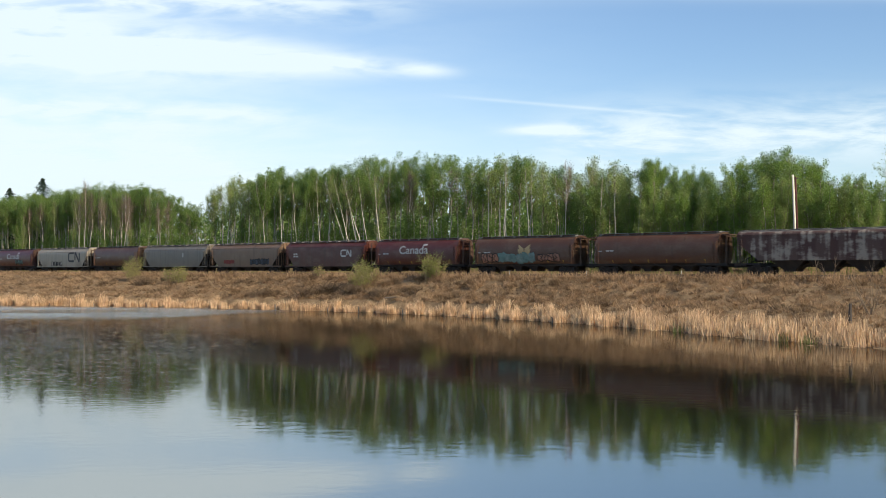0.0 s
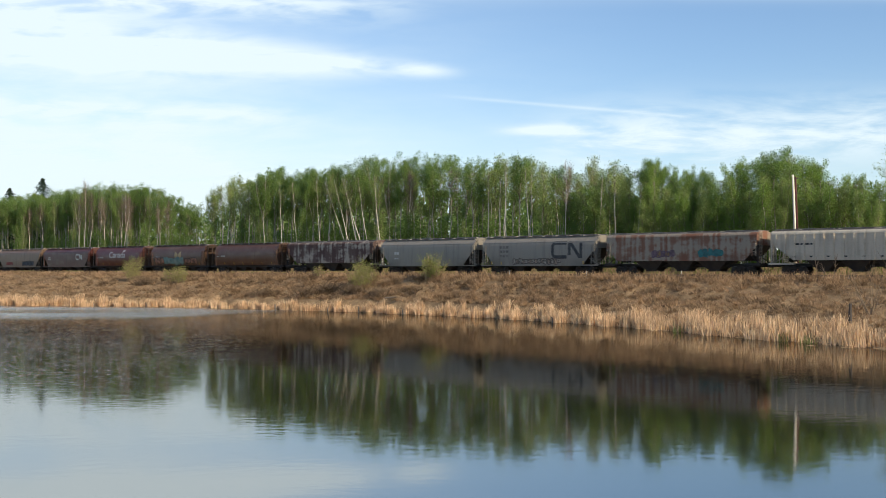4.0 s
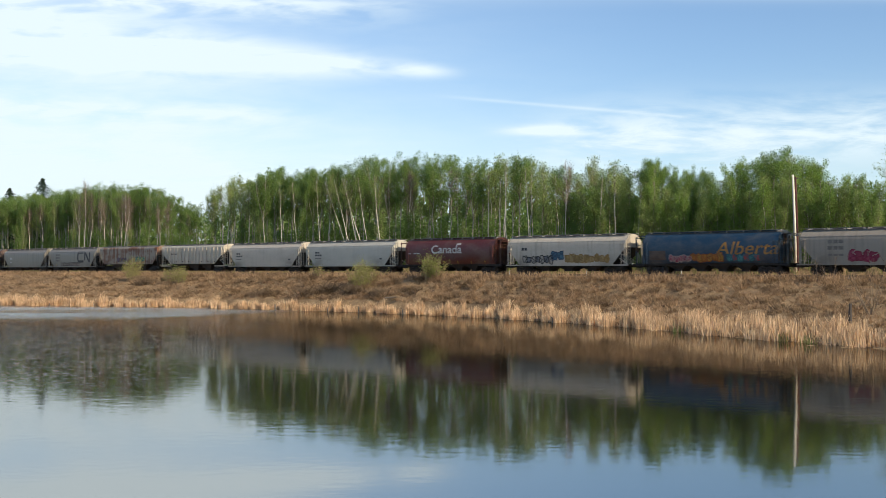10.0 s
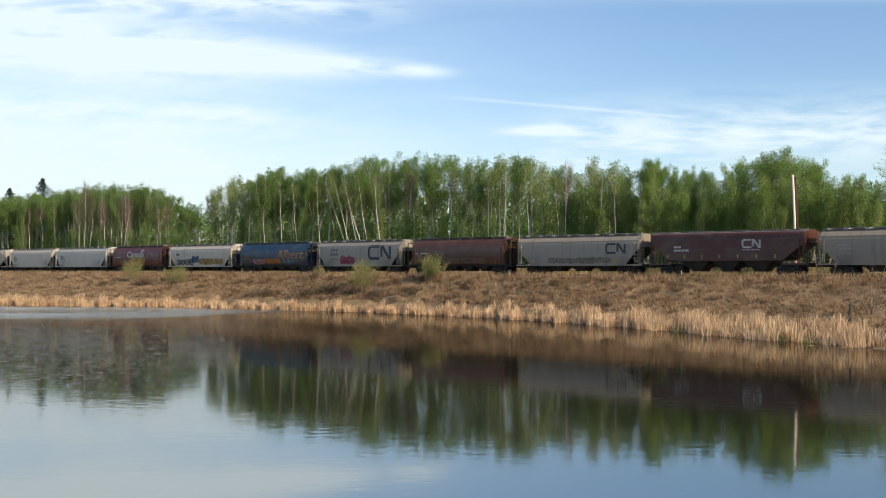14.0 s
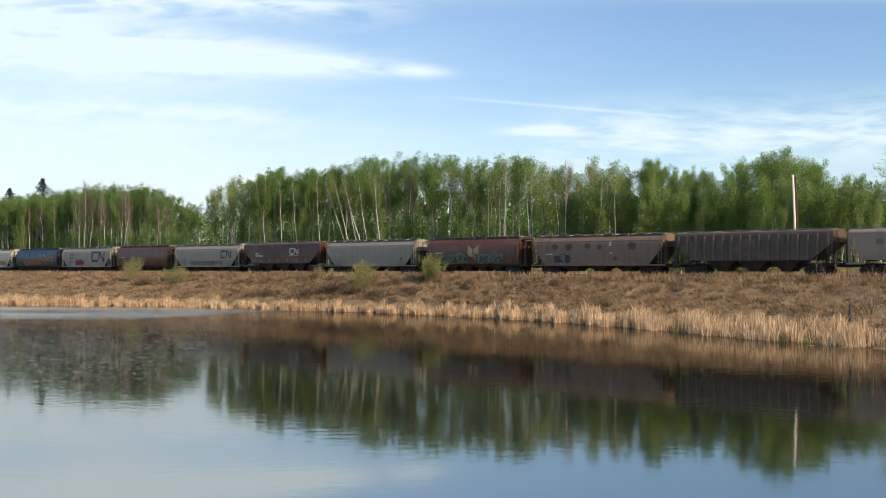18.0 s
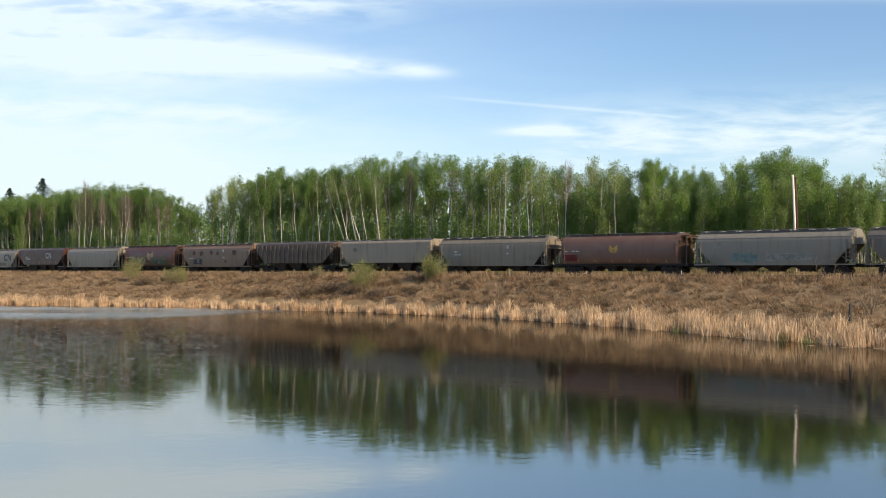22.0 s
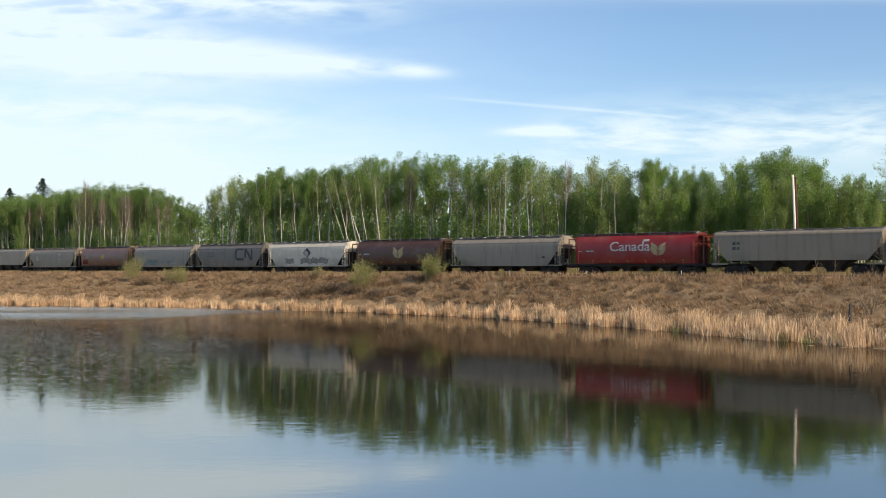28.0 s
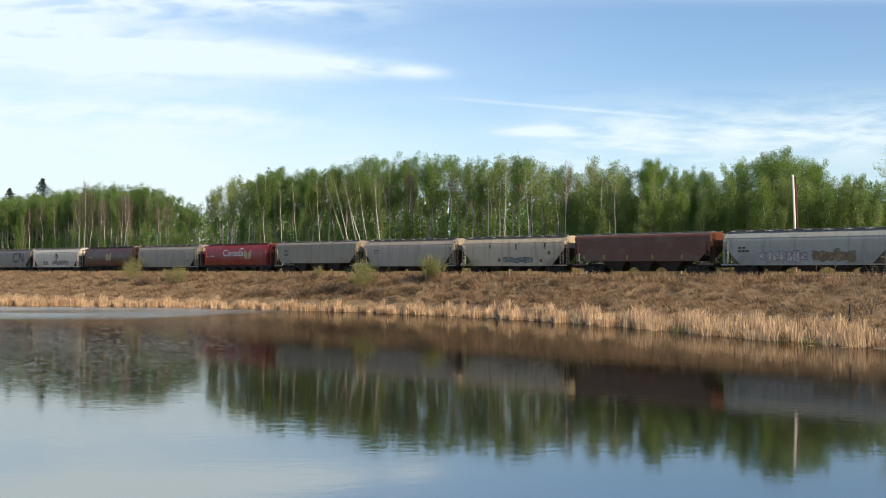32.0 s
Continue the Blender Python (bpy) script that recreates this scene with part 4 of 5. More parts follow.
    mark("patch", [[(-2.2, 1.9), (0.6, 1.9), (0.6, 3.6), (-2.2, 3.6)]], "slab", spray((0.2, 0.16, 0.15)), c, "paler patched panel")
    c, h = make(27, "panel", (0.43, 0.385, 0.335), "beige-grey hopper car with panelled sides", rust=0.06, lines=True)
    bars(-6.0, 2.9, [(0.9, 0.5)], "panel", spray((0.30, 0.29, 0.27)), c)
    c, h = make(28, "flow", (0.30, 0.28, 0.25), "dull grey hopper car with small white mark", rust=0.1, lines=True)
    bars(2.6, 3.0, [(0.35, 0.4), (0.35, 0.2)], "flow", WHITE_MARK, c)
    bars(-5.8, 2.6, [(0.5, 0.2), (1.2, 0.16)], "flow", WHITE_MARK, c)
    # 29 to 40
    c, h = federal(29, (0.235, 0.14, 0.12), "faded pinkish-brown cylindrical hopper car with yellow emblem", name=False, rust=0.2)
    mark("patch", [[(-7.4, 1.5), (-5.4, 1.5), (-5.4, 2.2), (-7.4, 2.2)]], "round", spray((0.22, 0.03, 0.03)), c)
    wheat_emblem(-0.5, 2.3, 0.9, "round", YELLOW_MARK, c)
    c, h = make(30, "flow", (0.34, 0.34, 0.335), "blue-grey covered hopper car with cyan graffiti", rust=0.06)
    graffiti(-4.2, -1.4, 1.2, 2.15, ((0.36, 0.40, 0.40), (0.34, 0.38, 0.38), (0.18, 0.42, 0.48)), "flow", c, 23)
    graffiti(-0.4, 4.2, 1.4, 2.2, ((0.36, 0.39, 0.39), (0.37, 0.39, 0.39), (0.5, 0.58, 0.6)), "flow", c, 24)
    bars(-6.2, 2.7, [(1.5, 0.5)], "flow", spray((0.45, 0.44, 0.41)), c)
    c, h = make(31, "flow", (0.20, 0.195, 0.20), "dark grey covered hopper car with large dark emblem", rust=0.08)
    rail_emblem(1.9, 2.05, 1.55, "flow", DARK_MARK, c)
    bars(-5.4, 2.9, [(1.7, 0.3), (1.7, 0.3)], "flow", spray((0.2, 0.2, 0.21)), c)
    sill_ticks(c, "flow", (-6.8, -3.6, -0.9, 1.8, 4.4, 6.7))
    c, h = make(32, "flow", (0.80, 0.80, 0.79), "white covered hopper car with dark diamond emblem", rust=0.04)
    mark("diamond_emblem", [[(-0.5, 2.85), (0.35, 2.1), (1.2, 2.85), (0.35, 3.6)]], "flow", spray((0.07, 0.10, 0.10)), c, "dark green diamond emblem")
    disc = [(0.16 + 0.42 * math.cos(k * 0.524), 2.72 + 0.42 * math.sin(k * 0.524)) for k in range(12)]
    mark("emblem_disc", [disc], "flow", spray((0.75, 0.75, 0.74)), c, "pale disc inside the diamond", 0.022)
    graffiti(-4.4, -2.6, 1.3, 2.1, ((0.55, 0.55, 0.53), (0.6, 0.6, 0.58), (0.34, 0.34, 0.34)), "flow", c, 25)
    graffiti(-1.0, 4.8, 1.3, 2.2, ((0.5, 0.5, 0.49), (0.56, 0.55, 0.54), (0.36, 0.35, 0.35)), "flow", c, 26)
    federal(33, (0.112, 0.050, 0.036), "dark brown cylindrical grain hopper car with wheat emblem", name=False, wheat=True, rust=0.2)
    c, h = make(34, "flow", (0.37, 0.355, 0.335), "grey covered hopper car with plate joints", rust=0.06, lines=True)
    mark("placard", [[(h * 0.70, 1.85), (h * 0.75, 1.85), (h * 0.75, 2.05), (h * 0.70, 2.05)]], "flow", DARK_MARK, c)
    federal(35, RED, "bright red cylindrical grain hopper car with country name and wheat emblem", wheat=True, rust=0.03)
    c, h = make(36, "panel", (0.39, 0.36, 0.315), "warm grey hopper car with dark data panel", rust=0.06, lines=True)
    bars(-6.6, 3.0, [(0.9, 0.3), (0.9, 0.3)], "panel", spray((0.12, 0.12, 0.13)), c)
    c, h = make(37, "flow", (0.48, 0.445, 0.425), "dull grey covered hopper car with yellowish rims", rust=0.1)
    bars(-6.2, 2.9, [(1.2, 0.2), (1.2, 0.1)], "flow", spray((0.3, 0.27, 0.22)), c)
    c, h = make(38, "flow", (0.64, 0.59, 0.50), "dirty off-white hopper car with rust stains and graffiti", rust=0.24, streak=0.6)
    graffiti(-1.2, 3.2, 1.25, 2.0, ((0.42, 0.56, 0.60), (0.55, 0.60, 0.62), (0.2, 0.22, 0.23)), "flow", c, 27)
    sill_ticks(c, "flow", (-6.7, -6.3, 5.9))
    for x, z in ((5.6, 2.3), (4.4, 1.4), (-1.9, 1.5)):
        mark("rust_spot", [[(x - 0.2, z), (x + 0.2, z - 0.05), (x + 0.24, z + 0.3), (x - 0.14, z + 0.36)]], "flow", RUST_SPOT, c, "dark rust spot")
    for x, z in ((-3.4, 3.0), (0.6, 2.8), (4.9, 2.9)):
        mark("rust_run", [[(x, z), (x + 0.16, z), (x + 0.2, z + 0.75), (x - 0.05, z + 0.75)]], "flow", spray((0.13, 0.06, 0.035)), c)
    c, h = make(39, "panel", (0.165, 0.062, 0.040), "rust-brown hopper car with yellow end stripes", rust=0.2, streak=0.2, lines=True)
    for x in (-7.3, -4.6, -1.6, 1.6, 5.2):
        mark("stripe", [[(x - 0.07, 1.65), (x + 0.07, 1.65), (x + 0.07, 2.1), (x - 0.07, 2.1)]], "panel", YELLOW_MARK, c)
    c, h = make(40, "flow", (0.46, 0.52, 0.56), "pale blue-grey covered hopper car with white graffiti letters", rust=0.04)
    bars(-6.9, 2.6, [(0.9, 0.2), (1.3, 0.2)], "flow", DARK_MARK, c)
    graffiti(-4.6, 0.4, 1.2, 2.4, ((0.8, 0.8, 0.82), (0.74, 0.76, 0.8), (0.36, 0.33, 0.42)), "flow", c, 28)
    graffiti(0.9, 5.2, 1.25, 2.4, ((0.36, 0.28, 0.2), (0.42, 0.36, 0.24), (0.3, 0.22, 0.14)), "flow", c, 29)


build_train()


def car_pose(i, t):
    """Where car i stands at t seconds: its middle lies between its two joints."""
    mid = (JOINTS[i] + JOINTS[i + 1]) / 2
    return pose(*plan(SPAN - SPEED * (mid + t), TRACK_W, RAIL_Z), 0, 0, -math.degrees(PHI))


for i, car in enumerate(CARS):
    car.matrix_basis = car_pose(i, 0.0)


# ---- trees ----
def limb_points(start, azim, rise, length, rng, bend=0.25, n=4):
    pts, p = [np.array(start)], np.array(start, dtype=float)
    d = np.array([math.cos(azim) * math.cos(rise), math.sin(azim) * math.cos(rise), math.sin(rise)])
    for _ in range(n):
        d = d + rng.normal(size=3) * bend * 0.3 + np.array([0, 0, bend * 0.35])
        d /= np.linalg.norm(d)
        p = p + d * length / n
        pts.append(p.copy())
    return pts


def tree_meshes(seed, height=16.0, bare_to=0.36, limbs=22, spread=2.0, leaves=1700, leaf=0.25, bark=None, leaf_mat=None, lean=0.35, twigs=0, girth=0.13, fork=False):
    """Trunk with limbs, and crown of leaves, of one tree."""
    rng = np.random.default_rng(seed)
    n = 9
    drift = np.cumsum(rng.normal(size=(n, 2)) * lean * 0.3, axis=0)
    drift -= drift[0]
    trunk = [(drift[i, 0], drift[i, 1], height * 0.96 * i / (n - 1)) for i in range(n)]
    main = [tube(trunk, [max(0.015, girth * (1 - 0.9 * (i / (n - 1)) ** 1.1)) for i in range(n)], 7)]
    pieces = []
    tips, weights = [], []
    stems = [trunk]
    if fork:
        k = 4
        second = [trunk[k]] + [(trunk[k][0] + 0.32 * (i + 1) + rng.normal() * 0.1, trunk[k][1] + rng.normal() * 0.15, trunk[k][2] + (height * 0.9 - trunk[k][2]) * (i + 1) / 4) for i in range(4)]
        main.append(tube(second, [girth * 0.6, girth * 0.5, girth * 0.36, girth * 0.22, 0.015], 5))
        stems.append(second)
    for i in range(limbs):
        stem = stems[i % len(stems)]
        t = bare_to + (0.97 - bare_to) * ((i + rng.random()) / limbs) ** 0.85
        z = t * height * 0.95
        zs = [q[2] for q in stem]
        z = min(max(z, zs[0]), zs[-1])
        base = (np.interp(z, zs, [q[0] for q in stem]), np.interp(z, zs, [q[1] for q in stem]), z)
        shape = 0.45 + 0.75 * math.sin(math.pi * min(1.0, (t - bare_to) / (1 - bare_to) * 0.85 + 0.18))
        length = spread * shape * rng.uniform(0.4, 1.2)
        pts = limb_points(base, rng.uniform(0, 2 * math.pi), rng.uniform(0.65, 1.2), length * 1.15, rng)
        pieces.append(tube(pts[::2], [0.045, 0.025, 0.008], 3))
        for q in range(1, 5):
            tips.append(pts[q])
            weights.append(q ** 1.4 * shape)
        for _ in range(2 if twigs else 0):
            s = pts[rng.integers(1, 4)]
            tw = limb_points(s, rng.uniform(0, 2 * math.pi), rng.uniform(0.2, 1.1), length * 0.55, rng, n=3)
            pieces.append(tube(tw, [0.022, 0.016, 0.011, 0.006], 3))
            tips += tw[1:]
            weights += [2.0] * 3
    stem_v, stem_f = joined(*main)
    trunk_mesh = mesh("trunk", *joined((stem_v, stem_f), *pieces), bark)
    trunk_mesh.materials.append(LIMB)
    trunk_mesh.polygons.foreach_set("material_index", [0 if i < len(stem_f) else 1 for i in range(len(trunk_mesh.polygons))])
    crown = None
    if leaves:
        w = np.array(weights) / sum(weights)
        pick = rng.choice(len(tips), size=leaves, p=w)
        centres = np.array(tips)[pick] + np.clip(rng.normal(size=(leaves, 3)), -1.7, 1.7) * np.array([0.29, 0.29, 0.37])
        sizes = rng.uniform(0.6, 1.35, leaves) * leaf
        crown = quick_mesh("crown", *cards(centres, sizes, rng, 0.25, 0.75), leaf_mat)
    return trunk_mesh, crown


def plant(kinds, a, w, height, label, name="poplar_tree", group="trees of the wood", rng=None, lean=(0, 0), wide=1.0, category="tree"):
    """One tree of a kind picked by chance, scaled to its height."""
    trunk_mesh, crown, own = kinds[rng.randrange(len(kinds))]
    k = height / own
    z = float(ground_height(np.array(a), np.array(w))) - 0.05
    m = Matrix.LocRotScale(plan(a, w, z), Euler((radians(lean[0]), radians(lean[1]), rng.uniform(0, 6.28)) if lean == (0, 0) else (radians(lean[0]), radians(lean[1]), 0)), (k * wide, k * wide, k))
    tree = thing(name, label, category, group, m=m)
    part("trunk", trunk_mesh, tree)
    if crown:
        part("crown", crown, tree)
    return tree


def spruce_meshes(seed, height=15.0):
    rng = np.random.default_rng(seed)
    trunk_mesh = mesh("trunk", *tube([(0, 0, 0), (0.05, 0, height * 0.5), (0, 0.05, height)], [0.17, 0.11, 0.02], 7), BARK_DARK)
    cs, ss = [], []
    for i in range(34):
        t = (i + 0.5) / 34
        z, r = height * (0.16 + 0.83 * t), (1 - t) ** 0.9 * 9.6 * (0.75 if i % 4 in (0, 1) else 1.0) + 0.08
        for k in range(12):
            a = rng.uniform(0, 6.28)
            for q in range(9):
                d = r * (q + 0.6) / 9 * rng.uniform(0.75, 1.1)
                cs.append((math.cos(a) * d + rng.normal() * 0.09, math.sin(a) * d + rng.normal() * 0.09, z - d * 0.25 + rng.normal() * 0.1))
                ss.append(rng.uniform(0.25, 0.45) * (1.05 - 0.1 * t))
    return trunk_mesh, quick_mesh("crown", *cards(np.array(cs), np.array(ss), rng, 0.5, 0.5), NEEDLE), height


# height of the canopy along the edge of the wood
CANOPY = ((-175, 18), (-153.2, 15.4), (-142.4, 15.0), (-137.2, 15.3), (-123.7, 15.5), (-111.1, 16.3), (-100.5, 15.7), (-90.5, 14.9), (-83.9, 13.9), (-79.7, 11.3), (-77.1, 11.1), (-73.1, 12.5), (-70.5, 15), (-67.2, 15.5),
          (-63.1, 16.2), (-59.1, 14.8), (-57.1, 15.6), (-54, 16.4), (-50.7, 15.3), (-47.1, 14.6), (-44.2, 15.4), (-40.8, 15.5), (-37.4, 15.8), (-33.4, 15.6), (-30.2, 16), (-26.5, 15.7), (-22.3, 16.1), (-19.3, 15.3),
          (-16.5, 15.3), (-14.2, 16.4), (-13.1, 16.3), (-10.4, 15.1), (-6.7, 13.8), (-5.1, 14.4), (-3.1, 16.2), (-0.6, 15.4), (1.4, 15.3), (3.8, 14), (5.2, 13), (7, 13.5), (8.4, 11.7), (10.2, 13.6),
          (12, 14.4), (13.3, 12.1), (15, 14.4), (16.7, 12.3), (19.2, 13), (20.7, 13.1), (22.8, 11.5), (25.2, 11.9), (26.2, 11.2), (28.6, 11.7), (30.5, 12.2), (31.6, 12.8), (33.4, 12.4), (34.4, 13.1),
          (36.2, 12.6), (37.1, 13.1), (38.2, 12.8), (39.9, 12.1), (41.2, 11.8), (42.5, 11.8), (43.8, 11.3), (45.4, 10.8), (46.3, 10.6), (47.8, 8.9), (49.2, 9.2))
CANOPY_A, CANOPY_H = [p[0] for p in CANOPY], [p[1] for p in CANOPY]


def sight_strip(a, w):
    """Where the camera's line of sight through (a, w) meets the wood's edge."""
    return a - (w + 16) * np.interp(a, [-150, -100, -50, 0, 48], [2.09, 1.64, 1.23, 0.8, 0.4])


def canopy(a, w):
    """The canopy's height, run back along lines of sight to fit the camera's view."""
    return float(np.interp(sight_strip(a, w), CANOPY_A, CANOPY_H)) - 0.55


def build_wood():
    rng = random.Random(11)
    leafy = [(*tree_meshes(100 + i, bare_to=0.40 + 0.06 * (i % 4), limbs=19, spread=2.9 + 0.3 * (i % 3), leaves=4800, leaf=0.165, bark=BARK, leaf_mat=LEAF, fork=i % 3 == 1), 16.0) for i in range(8)]
    thin = [(*tree_meshes(200 + i, bare_to=0.45, limbs=24, spread=1.8, leaves=2200, leaf=0.16, bark=BARK_WHITE, leaf_mat=LEAF_PALE, twigs=1, fork=i == 1), 16.0) for i in range(5)]
    bare = [(*tree_meshes(300 + i, bare_to=0.45, limbs=26, spread=1.5, leaves=700, leaf=0.15, bark=BARK_WHITE, leaf_mat=TWIG, twigs=1, fork=i == 0, girth=0.11), 16.0) for i in range(3)]
    young = [(*tree_meshes(400 + i, height=10.0, bare_to=0.2, limbs=22, spread=1.5, leaves=3200, leaf=0.165, bark=BARK, leaf_mat=LEAF, girth=0.07), 10.0) for i in range(4)]
    pale = [(*tree_meshes(500 + i, height=10.0, bare_to=0.2, limbs=22, spread=1.3, leaves=2400, leaf=0.15, bark=BARK_WHITE, leaf_mat=LEAF_PALE, twigs=1, girth=0.06), 10.0) for i in range(3)]
    fresh = [(*tree_meshes(600 + i, bare_to=0.25, limbs=20, spread=2.7, leaves=4800, leaf=0.165, bark=BARK, leaf_mat=LEAF_FRESH), 16.0) for i in range(4)]
    sapling = [(*tree_meshes(650 + i, height=10.0, bare_to=0.15, limbs=22, spread=1.4, leaves=3000, leaf=0.15, bark=BARK_WHITE, leaf_mat=LEAF_FRESH, twigs=1, girth=0.06), 10.0) for i in range(3)]
    rows = ((-13.0, 2.3, 1.0), (-16.5, 2.5, 1.05), (-20.5, 2.6, 1.06), (-25.5, 5.6, 1.05))
    for w0, gap, k in rows:
        a = -190.0
        while a < 53:
            a += gap * rng.uniform(0.6, 1.4) * (0.78 if a > 5 else 1.0)
            w = w0 + rng.uniform(-1.6, 1.6)
            if -75 < sight_strip(a, w) < -71.4:
                continue                           # the gap between the two woods
            h = canopy(a, w) * k * rng.uniform(0.93, 1.03)
            roll = rng.random() + (0.16 if w0 > -15 else 0.0)
            if -71.4 < sight_strip(a, w) < -60:
                if w0 < -15 and rng.random() < 0.6:
                    continue
                plant(thin, a, w, h, "slender pale-barked poplar in thin early leaf", rng=rng)
            elif sight_strip(a, w) > 24 and roll < 0.5:
                plant(fresh, a, w, h, "tall poplar in bright yellow-green new leaf", rng=rng, wide=rng.uniform(0.85, 1.2))
            elif -12 < sight_strip(a, w) < 18 and roll < 0.48:
                plant(thin, a, w, h, "slender pale-barked poplar in thin early leaf", rng=rng, wide=rng.uniform(0.9, 1.3))
            elif roll < 0.68:
                plant(leafy, a, w, h, "tall slender poplar with fresh green leaves", rng=rng, wide=rng.uniform(0.85, 1.2))
            elif roll < 0.90:
                plant(thin, a, w, h, "slender pale-barked poplar in thin early leaf", rng=rng)
            else:
                plant(bare, a, w, h * 0.95, "leafless pale-barked poplar with fine twigs", name="bare_tree", rng=rng)
    # younger growth at the edge
    a = -140.0
    while a < 51:
        a += rng.uniform(4.0, 8.0) if a < 8 else rng.uniform(0.9, 2.0)
        w = rng.uniform(-12.0, -8.5)
        if -75 < sight_strip(a, w) < -71.4:
            continue
        h = min(rng.uniform(6.5, 9.5) + (rng.uniform(0.5, 3.0) if a > 5 else 0), 0.82 * canopy(a, w))
        if rng.random() < (0.45 if a > -5 else 0.75):
            plant(young, a, w, h, "young poplar with bright green leaves", name="young_tree", group="young growth", rng=rng)
        else:
            plant(pale, a, w, h, "slender young sapling with pale leaves", name="young_tree", group="young growth", rng=rng)
    # thickets of bright saplings in front of the wood
    a = 14.0
    while a < 51:
        a += rng.uniform(0.6, 1.4)
        h = min(rng.uniform(5.5, 10.0), 0.8 * canopy(a, -9.0))
        plant(pale if rng.random() < 0.6 else sapling, a, rng.uniform(-10.5, -7.5), h, "slender young sapling with pale leaves", name="young_tree", group="young growth", rng=rng, wide=rng.uniform(0.8, 1.2))
    # single trees that stand out
    plant([bare[0]], 12.4, -8.8, 13.8, "tall leafless white-barked poplar", name="bare_tree", rng=rng)
    for a, w, h in ((-127.0, -9.5, 13.0), (-106.5, -9.5, 14.5), (-104.0, -9.0, 17.6), (-102.2, -9.8, 15.6), (-97.0, -9.5, 14.0), (-95.2, -9.0, 13.0), (-89.8, -9.5, 14.6), (-88.3, -9.0, 13.4), (-79.3, -10, 12.2), (-77.5, -11, 11.5)):
        plant(bare, a, w, h, "leafless pale-barked poplar with fine twigs", name="bare_tree", rng=rng)
    plant([thin[2]], 52.3, -10.5, 12.6, "half-bare poplar with grey twigs and sparse leaves", rng=rng)
    birch = [(*tree_meshes(330 + i, bare_to=0.62, limbs=12, spread=1.3, leaves=420, leaf=0.15, bark=BARK_WHITE, leaf_mat=LEAF_PALE, girth=0.115, lean=0.2), 16.0) for i in range(3)]
    for a, tilt in ((-27.0, -19), (-26.3, -15), (-25.2, -12), (-23.6, -17), (-23.0, -9), (-20.6, -6), (-39.3, -5), (-34.2, -4), (-43.4, -3)):
        plant(birch, a, -9.5, 14.0, "leaning white-barked birch with a sparse crown", name="leaning_birch", group="birches", rng=rng, lean=(0, tilt))
    for a, tilt, h in ((0.1, -2, 13.0), (2.5, 1, 14.6), (3.1, -2, 13.6), (6.9, -4, 13.2), (17.5, 1, 12.0), (19.9, -1, 12.6), (22.8, 3, 10.5)):
        plant(birch, a, -9.0, h, "slender white-barked birch at the wood's edge", name="birch_tree", group="birches", rng=rng, lean=(0, tilt))
    plant(fresh, 24.8, -9.5, 12.4, "poplar in bright yellow-green new leaf", rng=rng, wide=0.8)
    for a, w, h in ((-145, -22, 20.7), (-161, -22, 19.2)):
        plant([spruce_meshes(int(-a), 15.0)], a, w, h, "dark green pointed spruce", name="spruce_tree", rng=rng)
    # the depth of the wood
    r = np.random.default_rng(9)
    n = 90000
    aa, ww = r.uniform(-230, 70, n), r.uniform(-62, -29, n)
    ss = sight_strip(aa, ww)
    keep = ~((ss > -77.5) & (ss < -71.5)) & ((ss < -71.5) | (ss > -59) | (r.random(n) < 0.2))
    aa, ww = aa[keep], ww[keep]
    top = np.array([canopy(a, -20.0 + (w + 20) * 0.9) for a, w in zip(aa, ww)]) * 0.82
    zz = ground_height(aa, ww) + top * (1 - r.random(len(aa)) ** 1.3 * 0.95)
    pts = np.stack([ALONG.x * aa + TOLAKE.x * ww, ORIGIN.y + ALONG.y * aa + TOLAKE.y * ww, zz], -1)
    n2 = 70000
    a2, w2 = r.uniform(-230, 70, n2), r.uniform(-60, -30, n2)
    s2 = sight_strip(a2, w2)
    open2 = (s2 < -77.5) | (s2 > -59) | ((s2 > -71.5) & (r.random(n2) < 0.12))
    a2, w2 = a2[open2], w2[open2]
    low = np.stack([ALONG.x * a2 + TOLAKE.x * w2, ORIGIN.y + ALONG.y * a2 + TOLAKE.y * w2, ground_height(a2, w2) + r.uniform(0.3, 8.5, len(a2))], -1)
    pts = np.concatenate([pts, low])
    clump = np.round(pts / 2.2) * 2.2
    pts = clump + (pts - clump) * 0.8
    n3 = 60000
    a3, w3 = r.uniform(-200, 66, n3), r.uniform(-29, -12, n3)
    s3 = sight_strip(a3, w3)
    open3 = (s3 < -77.5) | (s3 > -59) | ((s3 > -71.5) & (r.random(n3) < 0.12))
    a3, w3 = a3[open3], w3[open3]
    fill = np.stack([ALONG.x * a3 + TOLAKE.x * w3, ORIGIN.y + ALONG.y * a3 + TOLAKE.y * w3, ground_height(a3, w3) + r.uniform(0.3, 1.0, len(a3)) * np.interp(a3, [-200, -60, 0, 30], [6.5, 5.8, 7.5, 9.0])], -1)
    lump = np.round(fill / 1.7) * 1.7
    fill = lump + (fill - lump) * 0.9
    thing("wood_undergrowth", "leafy undergrowth between the poplar trunks", "undergrowth", kind="stuff",
          me=quick_mesh("wood_undergrowth", *cards(fill, r.uniform(0.2, 0.42, len(fill)), r, 0.3, 0.8), LEAF))
    thing("far_woods", "dense green leaves deep in the poplar wood", "woods", kind="stuff",
          me=quick_mesh("far_woods", *cards(pts, r.uniform(0.4, 0.9, len(pts)), r, 0.3, 0.8), LEAF_FAR))
    stems = []
    for _ in range(420):
        a, w = r.uniform(-230, 70), r.uniform(-55, -27)
        if -76.5 < sight_strip(a, w) < -71.5:
            continue
